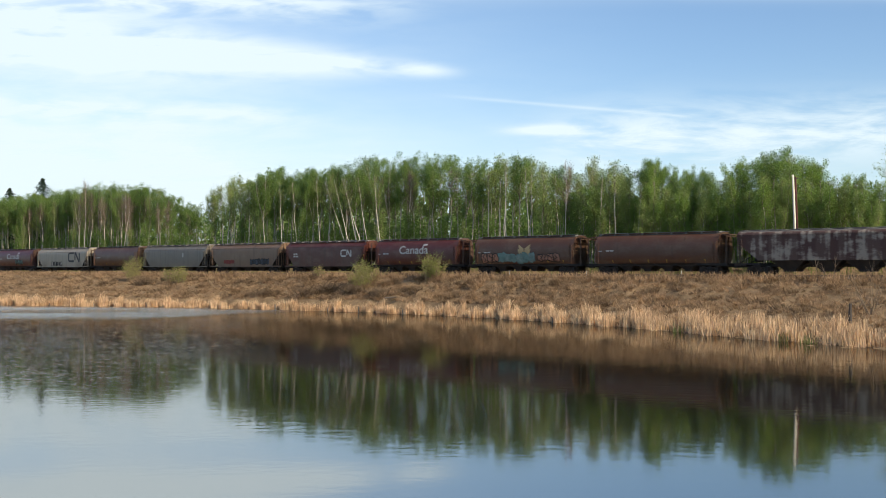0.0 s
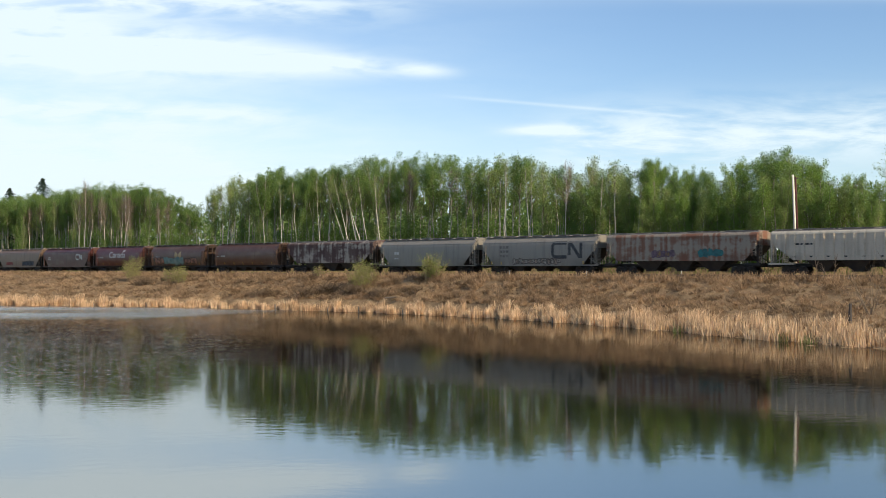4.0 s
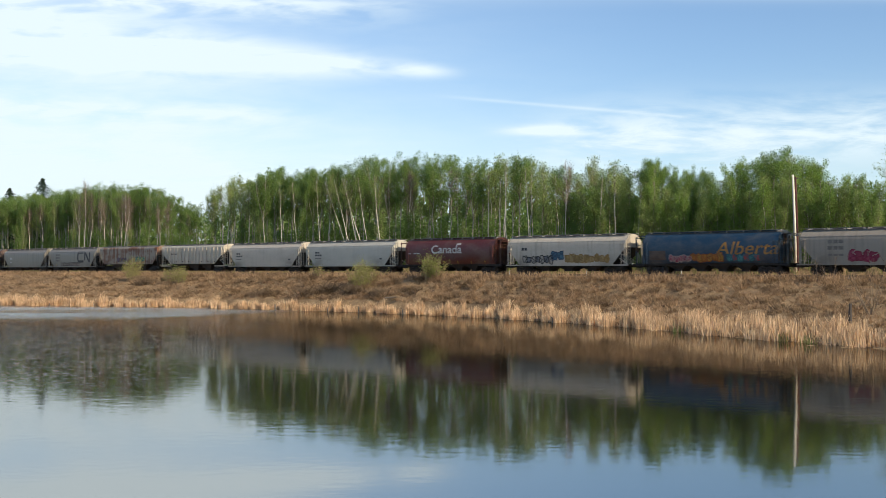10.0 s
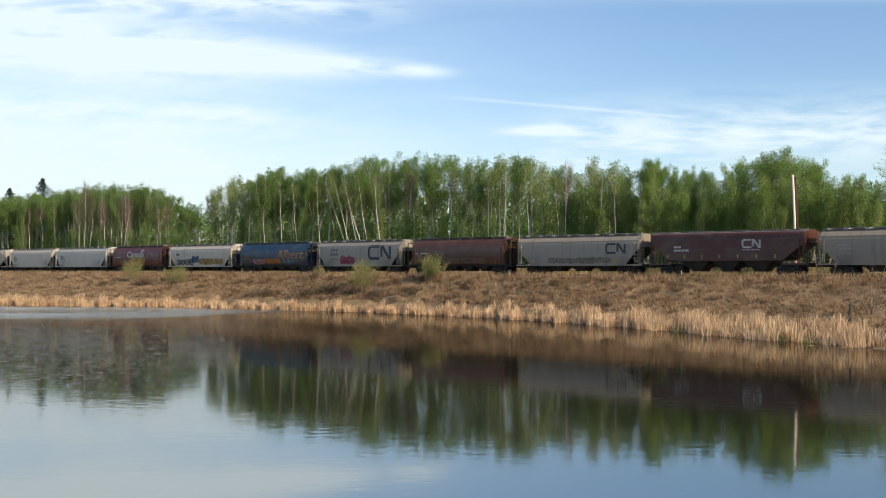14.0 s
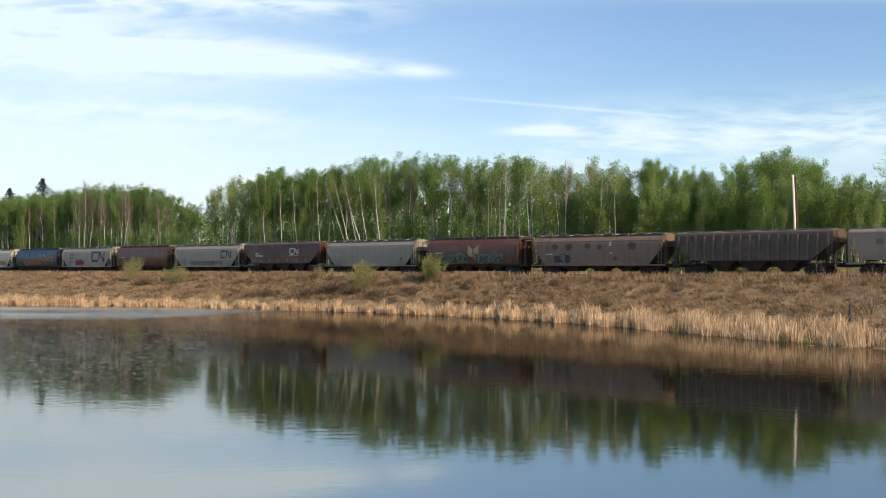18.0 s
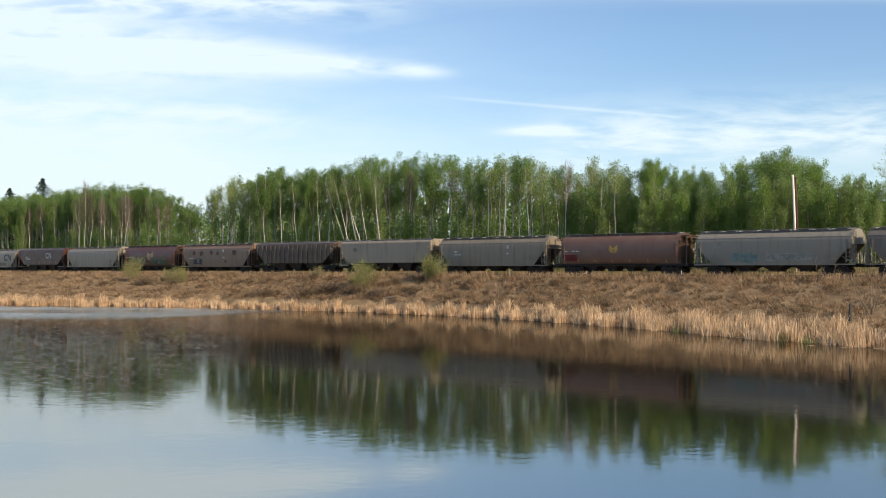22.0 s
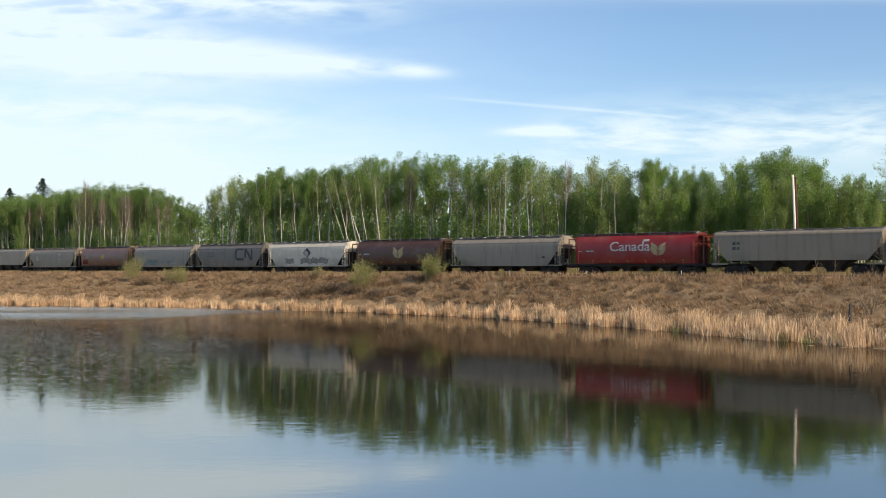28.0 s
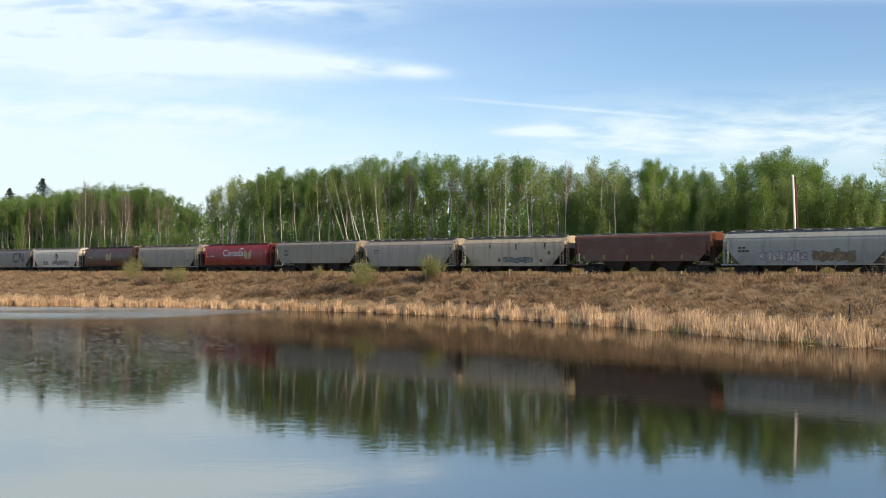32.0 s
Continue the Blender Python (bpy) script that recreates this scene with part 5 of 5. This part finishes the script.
        p = plan(a, w, float(ground_height(np.array(a), np.array(w))))
        h = canopy(a, w) * r.uniform(0.6, 0.85)
        stems.append(tube([p, p + Vector((r.normal() * 0.3, r.normal() * 0.3, h))], [0.11, 0.03], 4))
    thing("far_trunks", "thin pale trunks deep in the wood", "woods", kind="stuff", me=mesh("far_trunks", *joined(*stems), BARK))


build_wood()


# ---- bank vegetation ----
def blades(name, a, w, z, height, width, lean, rng, material, plain=False, droop=0.0):
    """Bent blades as pairs of faces standing at the given places; droop lays them down the slope."""
    n = len(a)
    base = np.stack([ALONG.x * a + TOLAKE.x * w, ORIGIN.y + ALONG.y * a + TOLAKE.y * w, z], -1)
    side = rng.normal(size=(n, 2))
    side /= np.linalg.norm(side, axis=1, keepdims=True)
    side = np.concatenate([side, np.zeros((n, 1))], 1) * (width / 2)[:, None]
    tilt = rng.normal(size=(n, 3)) * lean[:, None] * height[:, None]
    tilt += np.array(TOLAKE) * (droop * height)[:, None]
    tilt[:, 2] = 0
    up = np.zeros((n, 3))
    up[:, 2] = height
    if plain:
        v = np.stack([base - side, base + side, base + up + tilt], 1)
        return quick_mesh(name, v.reshape(-1, 3), np.arange(3 * n).reshape(-1, 3), material)
    v = np.empty((n, 6, 3))
    v[:, 0], v[:, 1] = base - side, base + side
    v[:, 2], v[:, 3] = base + side * 0.85 + up * 0.55 + tilt * 0.35, base - side * 0.85 + up * 0.55 + tilt * 0.35
    v[:, 4], v[:, 5] = base + side * 0.25 + up + tilt, base - side * 0.25 + up + tilt
    i = np.arange(n)[:, None] * 6
    f = np.concatenate([i + np.array([[0, 1, 2, 3]]), i + np.array([[3, 2, 4, 5]])], 0)
    return quick_mesh(name, v.reshape(-1, 3), f, material)


def build_bank():
    rng = np.random.default_rng(21)
    # dry grass over the embankment, in tussocks of outward leaning blades
    m, per = 13000, 16
    ta = rng.uniform(-128, 70, m)
    tw = 1.4 + rng.random(m) * (shore(ta) - 3.0)
    ta, tw = np.repeat(ta, per), np.repeat(tw, per)
    clump = np.array([noise.noise((p * 0.55, q * 0.75, 3.0)) for p, q in zip(ta[::per], tw[::per])])
    size = np.repeat(rng.uniform(0.6, 1.3, m) * np.clip(1.0 + 1.1 * clump, 0.35, 1.7), per)
    n = m * per
    az = rng.uniform(0, 2 * math.pi, n)
    out = np.abs(rng.normal(size=n)) * 0.16 * size
    a, w = ta + np.cos(az) * out, tw + np.sin(az) * out
    z = ground_height(a, w) + 0.0
    h = rng.uniform(0.2, 0.44, n) * size
    me = blades("dry_grass", a, w, z, h, rng.uniform(0.035, 0.075, n) * size, rng.uniform(0.3, 0.9, n), rng, GRASS, True, np.repeat(rng.uniform(-0.2, 1.2, m), per))
    thing("dry_grass", "dry straw-brown grass tufts covering the embankment", "grass", kind="stuff", me=me)
    # upright grass along the top of the bank
    n = 15000
    a, w = rng.uniform(-125, 66, n), rng.uniform(0.9, 4.2, n)
    me = blades("tall_grass", a, w, ground_height(a, w) - 0.03, rng.uniform(0.4, 0.95, n), rng.uniform(0.03, 0.06, n), rng.uniform(0.1, 0.45, n), rng, GRASS)
    thing("tall_grass", "tall dry grass along the track shoulder", "grass", kind="stuff", me=me)
    # reeds in the shallows
    n = 48000
    a = rng.uniform(-120, 75, n)
    deep = np.interp(a, [-120, -60, -20, 10, 35, 60, 75], [2.4, 1.7, 0.9, 1.2, 2.2, 3.6, 4.2])
    w = shore(a) + 0.9 - deep * rng.random(n) ** 0.9 + 0.5 * np.sin(a * 0.9) + 0.35 * np.sin(a * 2.7 + 1)
    z = np.maximum(ground_height(a, w), WATER_Z - 0.15) - 0.05
    thick = 0.5 + 0.5 * np.sin(a * 0.55 + w * 0.8) * np.sin(a * 1.9 - w * 0.5)
    keep = rng.random(n) < np.interp(a, [-60, -40], [0.8, 0.3]) + 0.62 * thick
    a, w, z, thick = a[keep], w[keep], z[keep], thick[keep]
    n = len(a)
    h = rng.uniform(0.7, 1.36, n) * (0.7 + 0.45 * thick) * (1 + 0.18 * np.sin(a * 3.1 + w * 2) * np.sin(a * 1.1))
    h = h * np.interp(z, [0.0, 0.9], [1.1, 0.75]) * np.interp(a, [-70, -50, -20, 10, 40], [1.2, 1.0, 0.8, 0.8, 0.86])
    slant = np.where(rng.random(n) < 0.12, rng.uniform(0.35, 0.9, n), rng.uniform(0.02, 0.2, n))
    me = blades("reeds", a, w, z, h, rng.uniform(0.03, 0.08, n), slant, rng, REED)
    # fluffy seed heads on the tallest stalks
    tall = np.argsort(-h + rng.random(n) * 0.5)[:1700]
    ring = np.array([(1, 0, 0), (0, 1, 0), (-1, 0, 0), (0, -1, 0)], dtype=float)
    foot = np.stack([ALONG.x * a[tall] + TOLAKE.x * w[tall], ORIGIN.y + ALONG.y * a[tall] + TOLAKE.y * w[tall], z[tall] + h[tall] * 0.98], -1) + rng.normal(size=(1700, 3)) * 0.05
    up = np.stack([rng.normal(size=1700) * 0.03, rng.normal(size=1700) * 0.03, rng.uniform(0.16, 0.26, 1700)], -1)
    thick = rng.uniform(0.022, 0.04, 1700)[:, None, None]
    v = np.concatenate([foot[:, None] - up[:, None] * 0.5 + ring[None] * thick * 0.5, foot[:, None] + up[:, None] * 0.1 + ring[None] * thick, foot[:, None] + up[:, None] * 0.5 + ring[None] * thick * 0.3], 1)
    quads = np.array([(r * 4 + k, r * 4 + (k + 1) % 4, r * 4 + 4 + (k + 1) % 4, r * 4 + 4 + k) for r in range(2) for k in range(4)] + [(8, 9, 10, 11)])
    heads = quick_mesh("cattail_heads", v.reshape(-1, 3), (np.arange(1700)[:, None, None] * 12 + quads[None]).reshape(-1, 4), REED)
    thing("cattail_heads", "pale fluffy seed heads on the cattail stalks", "reeds", kind="stuff", me=heads)
    # fresh green on the far side of the track
    n = 14000
    a2, w2 = rng.uniform(-150, 62, n), rng.uniform(-11.0, -4.6, n)
    grass = blades("green_grass", a2, w2, ground_height(a2, w2) - 0.03, rng.uniform(0.25, 0.7, n), rng.uniform(0.04, 0.1, n), rng.uniform(0.1, 0.5, n), rng, SEDGE)
    thing("green_grass", "fresh yellow-green grass beyond the track", "grass", kind="stuff", me=grass)
    thing("reeds", "dry golden cattail reeds standing in shallow water", "reeds", kind="stuff", me=me)


build_bank()


def bush_meshes(seed, height, spread, leaves, leaf_mat, stems=16, leaf=0.12, bark=None):
    rng = np.random.default_rng(seed)
    pieces, tips = [], []
    for _ in range(stems):
        az = rng.uniform(0, 6.28)
        pts = limb_points((rng.normal() * 0.2 * spread, rng.normal() * 0.2 * spread, 0), az, rng.uniform(0.75, 1.4), height * rng.uniform(0.6, 1.05), rng, 0.3)
        pieces.append(tube(pts, [0.045, 0.036, 0.027, 0.018, 0.008], 4))
        tips += pts[1:]
        for _ in range(5):
            s = pts[rng.integers(1, 5)]
            tw = limb_points(s, rng.uniform(0, 6.28), rng.uniform(0.4, 1.2), height * 0.3, rng, 0.3, 3)
            pieces.append(tube(tw, [0.02, 0.016, 0.011, 0.006], 3))
            tips += tw[1:]
    crown = None
    if leaves:
        c = np.array(tips)[rng.integers(0, len(tips), leaves)] + rng.normal(size=(leaves, 3)) * 0.2
        crown = quick_mesh("leaves", *cards(c, rng.uniform(0.6, 1.3, leaves) * leaf, rng, 0.1, 0.5), leaf_mat)
    return mesh("branchwork", *joined(*pieces), bark or BUSH_BARK), crown


def build_bushes():
    # a, w, height, spread, leaves
    for i, (a, w, h, leaves, mat, label) in enumerate((
            (-58.5, 8.0, 3.4, 800, LEAF_WILLOW, "grey-stemmed willow bush with yellow-green tips"),
            (-45.5, 8.0, 2.3, 550, LEAF_WILLOW, "low willow bush coming into leaf"),
            (-49.9, 7.0, 1.9, 260, LEAF_WILLOW, "low willow bush coming into leaf"),
            (-8.5, 6.0, 3.4, 900, LEAF_WILLOW, "leafy green willow bush on the embankment"),
            (1.5, 3.5, 3.1, 900, LEAF_WILLOW, "rounded willow bush with pale green leaves"),
            (-20.0, 3.0, 1.5, 160, LEAF_WILLOW, "low willow bush coming into leaf"),
            (-13.5, 7.0, 2.2, 0, LEAF_WILLOW, "bare dark tangled bush"),
            (-8.5, 7.2, 2.2, 0, LEAF_WILLOW, "bare dark tangled bush"),
            (-52.0, 10.0, 2.2, 0, LEAF_WILLOW, "bare dark tangled bush"),
            (-15.5, 9.0, 2.4, 0, LEAF_WILLOW, "bare dark tangled bush"),
            (-3.5, 7.5, 2.0, 0, LEAF_WILLOW, "bare dark tangled bush"),
            (-23.0, 10.0, 1.9, 0, LEAF_WILLOW, "bare dark tangled bush"))):
        stems, crown = bush_meshes(700 + i, h * 0.9, 1.9, leaves * 6, mat, 34 if leaves > 100 else 70, bark=None if leaves > 100 else DEAD_TWIG)
        z = float(ground_height(np.array(a), np.array(w))) - 0.05
        shape = (1, 1, 1) if leaves > 100 else (1.9, 1.2, 0.62)
        b = thing("willow_bush", label, "bush", "bushes on the bank", m=Matrix.LocRotScale(plan(a, w, z), Euler((0, 0, -PHI)), shape))
        part("branchwork", stems, b)
        if crown:
            part("foliage", crown, b)


build_bushes()


def build_bank_things():
    rng = random.Random(5)

    def ground(a, w):
        return float(ground_height(np.array(a), np.array(w)))
    # an old fence post among the reeds, a bare shrub and two pale saplings
    v, f = tube([(0, 0, 0), (0.01, 0, 0.9), (0.03, 0.01, 1.5)], [0.13, 0.12, 0.10], 8)
    post = thing("fence_post", "dark weathered wooden fence post among reeds", "post", m=pose(*plan(62.1, 23.5, ground(62.1, 23.5) - 0.1)))
    part("post_shaft", mesh("post_shaft", v, f, TIE), post)
    stems, _ = bush_meshes(811, 4.2, 0.3, 0, LEAF_PALE, 7)
    shrub = thing("bare_shrub", "bare thin-branched grey shrub by the shore", "shrub", m=pose(*plan(62.2, 20.0, ground(62.2, 20.0) - 0.1)))
    part("branchwork", stems, shrub)
    for k, (a, w, h, lean) in enumerate(((50.5, 3.4, 2.2, -6), (51.3, 3.2, 1.9, -16), (52.0, 3.6, 2.4, 9))):
        r2 = np.random.default_rng(820 + k)
        pieces = [tube([(0, 0, 0), (0.05, 0, h * 0.5), (0.0, 0, h)], [0.045, 0.035, 0.012], 5)]
        for _ in range(6):
            pieces.append(tube(limb_points((0.02, 0, h * r2.uniform(0.35, 0.9)), r2.uniform(0, 6.28), 0.9, h * 0.3, r2, 0.2, 3), [0.018, 0.014, 0.009, 0.005], 4))
        sap = thing("bare_sapling", "pale leafless sapling beside the track", "sapling", "bare saplings", m=pose(*plan(a, w, ground(a, w) - 0.1), 0, lean, 0))
        part("stem", mesh("stem", *joined(*pieces), TWIG), sap)
    # white marker stakes beside the rails
    for a, w in ((35.0, 1.6), (23.2, 1.8), (12.2, 1.8), (-11.0, 1.8)):
        st = thing("marker_stake", "short white-painted marker stake beside track", "stake", "marker stakes", m=pose(*plan(a, w, ground(a, w) - 0.1), rng.uniform(-4, 4), rng.uniform(-4, 4), 20))
        part("stake_shaft", mesh("stake_shaft", *box(-0.04, 0.04, -0.02, 0.02, 0, 1.0, 0.015), WHITE_MARK), st)
    # drowned stumps along the water's edge
    for a, off, h in ((-51, 1.2, 0.5), (-44.5, 1.4, 0.6), (-37, 1.5, 0.7), (-26.5, 1.4, 0.5), (-16.5, 1.3, 0.75), (-7.5, 1.6, 0.6), (-2.8, 1.5, 0.8), (5.0, 1.4, 0.7), (30.0, 1.6, 0.6)):
        w = float(shore(a)) + off
        v, f = tube([(0, 0, -0.8), (rng.uniform(-0.05, 0.05), 0, h * 0.6), (rng.uniform(-0.1, 0.1), 0, h)], [0.09, 0.075, 0.05], 7)
        st = thing("drowned_stump", "dark stump of a drowned trunk in shallow water", "stump", "drowned stumps", m=pose(*plan(a, w, WATER_Z)))
        part("stump_shaft", mesh("stump_shaft", v, f, OLD_WOOD), st)
    # a fallen log on the slope
    v, f = tube([(-1.3, 0, 0.1), (-0.4, 0.05, 0.16), (0.6, 0, 0.18), (1.4, -0.1, 0.32)], [0.09, 0.12, 0.11, 0.05], 8)
    log = thing("fallen_log", "dark fallen log above the reeds", "log", m=pose(*plan(0.0, 8.4, ground(0.0, 8.4) + 0.1), 0, 0, 8))
    part("log_trunk", mesh("log_trunk", v, f, OLD_WOOD), log)
    # green sedge tufts at the foot of the reeds
    r3 = np.random.default_rng(33)
    for a in (59.3, 61.4, 47.0):
        n = 24
        aa = a + r3.normal(size=n) * 0.35
        ww = float(shore(a)) + 0.75 + r3.normal(size=n) * 0.25
        me = blades("sedge_blades", aa, ww, np.full(n, WATER_Z - 0.05), r3.uniform(0.35, 0.9, n), r3.uniform(0.03, 0.06, n), r3.uniform(0.05, 0.35, n), r3, SEDGE)
        thing("sedge_tuft", "small tuft of fresh green sedge", "sedge", "sedge tufts", me=me)


build_bank_things()


def build_pole():
    a, w = 43.7, -6.2
    z = float(ground_height(np.array(a), np.array(w)))
    pole = thing("utility_pole", "bleached bare wooden line pole with stub brackets", "pole", m=pose(*plan(a, w, z - 0.3)))
    part("shaft", mesh("shaft", *tube([(0.08, 0, 0), (0.0, 0, 5), (-0.16, 0, 10.2)], [0.16, 0.14, 0.11], 12), POLE_WOOD, True), pole)
    part("conduit", mesh("conduit", *tube([(0.31, -0.05, 0.3), (0.24, -0.05, 5), (0.07, -0.05, 10.0)], [0.10, 0.10, 0.09], 6), RED_BROWN), pole, "reddish-brown cable conduit")
    for z2 in (9.75, 9.0, 8.2):
        part("bracket", mesh("bracket", *joined(box(-0.2, 0.36, -0.05, 0.05, z2, z2 + 0.1), box(0.30, 0.36, -0.03, 0.03, z2 + 0.1, z2 + 0.22)), OLD_WOOD), pole)


build_pole()


def build_bird():
    """A small dark swallow with long pointed wings."""
    bird = thing("swallow", "small dark swallow in flight over the lake", "bird", m=pose(-30, 30, 9))
    body = tube([(-0.11, 0, 0), (-0.08, 0, 0.004), (-0.02, 0, 0.006), (0.05, 0, 0.004), (0.085, 0, 0.01), (0.11, 0, 0.006)], [0.006, 0.014, 0.026, 0.022, 0.017, 0.003], 8)
    small = 0.7
    part("body", mesh("body", [Vector(q) * small for q in body[0]], body[1], DARK_MARK, True), bird)
    for side in (-1, 1):
        v = [(0.05, side * 0.015, 0.005), (0.045, side * 0.08, 0.03), (-0.03, side * 0.17, 0.045), (-0.012, side * 0.08, 0.03), (-0.03, side * 0.015, 0.005)]
        v += [(x, y, z - 0.006) for x, y, z in v]
        f = [(0, 1, 3, 4), (1, 2, 3), (9, 8, 6, 5), (8, 7, 6), (0, 5, 6, 1), (1, 6, 7, 2), (2, 7, 8, 3), (3, 8, 9, 4)]
        part("wing", mesh("wing", [Vector(q) * small for q in v], f, DARK_MARK), bird)
        tail = [(-0.1, side * 0.004, 0.0), (-0.1, side * 0.014, 0.0), (-0.18, side * 0.03, 0.0)]
        tail += [(x, y, z - 0.004) for x, y, z in tail]
        part("tail_feather", mesh("tail_feather", [Vector(q) * small for q in tail], [(0, 1, 2), (5, 4, 3), (0, 3, 4, 1), (1, 4, 5, 2), (2, 5, 3, 0)], DARK_MARK), bird)
    return bird


swallow = build_bird()


def build_fly():
    """A tiny dark insect that darts past close by."""
    ob = thing("flying_insect", "tiny dark insect darting through the air", "insect", m=pose(0.6, -1, 4.0))
    b = tube([(0, 0, -0.004), (0, 0, -0.0025), (0, 0, 0.001), (0, 0, 0.003), (0, 0, 0.0042)], [0.0006, 0.0020, 0.0023, 0.0018, 0.0005], 8)
    part("body", mesh("body", *b, DARK_MARK, True), ob)
    for side in (-1, 1):
        v = [(side * 0.001, 0, 0.001), (side * 0.004, 0.0006, 0.0006), (side * 0.0046, 0.0006, -0.002), (side * 0.0018, 0, -0.002)]
        v += [(x, y - 0.0002, z) for x, y, z in v]
        part("wing", mesh("wing", v, [(0, 1, 2, 3), (7, 6, 5, 4), (0, 4, 5, 1), (1, 5, 6, 2), (2, 6, 7, 3), (3, 7, 4, 0)], DARK_MARK), ob)
    return ob


fly = build_fly()


# ---- what moves ----
def motions():
    for i, car in enumerate(CARS):
        walk(car, [(0.0, car_pose(i, 0.0)), (16.0, car_pose(i, 16.0)), (32.0, car_pose(i, 32.0))])
    # wheels roll with the train; every leading and trailing axle turns alike
    turn = math.degrees(SPEED / 0.42)
    for wheels, x in ((LEADING, -0.89), (TRAILING, 0.89)):
        walk(wheels[0], [(k / 30, pose(x, 0, 0.42, 0, -((turn * k / 30) % 360), 0)) for k in range(961)])
        first = wheels[0].animation_data
        for w in wheels[1:]:
            w.rotation_mode = "QUATERNION"
            w.animation_data_create()
            w.animation_data.action = first.action
            w.animation_data.action_slot = first.action_slot
    walk(swallow, [(0.0, pose(-160, 20, 9, 0, 0, 0)), (8.0, pose(-28, 26, 9, 0, 0, 0)), (8.6, pose(-12.2, 30, 8.9, 0, -4, 0)), (8.8, pose(-9.6, 31, 8.84, 0, 0, 5)),
                   (9.0, pose(-7.6, 33, 9.1, 0, -10, 20)), (9.2, pose(-7.4, 36, 10.1, 0, -10, 50)), (9.4, pose(-7.7, 40, 10.4, 0, 0, 80)),
                   (9.7, pose(-8.6, 46, 9.6, 0, 8, 100)), (10.0, pose(-10, 54, 8.1, 0, 10, 105)), (12.0, pose(-16, 92, 5.8, 0, 0, 120)), (14.0, pose(-60, 125, 8.5, 0, 0, 150)), (32.0, pose(-420, 240, 20, 0, 0, 160))])
    walk(fly, [(0.0, pose(0.6, -1, 4.0)), (2.4, pose(0.45, 1.0, 3.95)), (2.7, pose(0.365, 1.99, 4.22, 0, -12)), (3.0, pose(0.176, 1.9945, 5.12, 0, -18)),
               (3.3, pose(-0.013, 2.0, 6.02, 0, -12)), (5.0, pose(-0.6, 1.0, 7.5)), (32.0, pose(-3, -6, 9))])
    walk(clouds, [(0.0, pose(0, 3500, EYE[2])), (32.0, pose(-26, 3500, EYE[2] - 4))])
    walk(lake, [(0.0, pose(0, 0, 0)), (32.0, pose(5.0, -2.5, 0))])


motions()
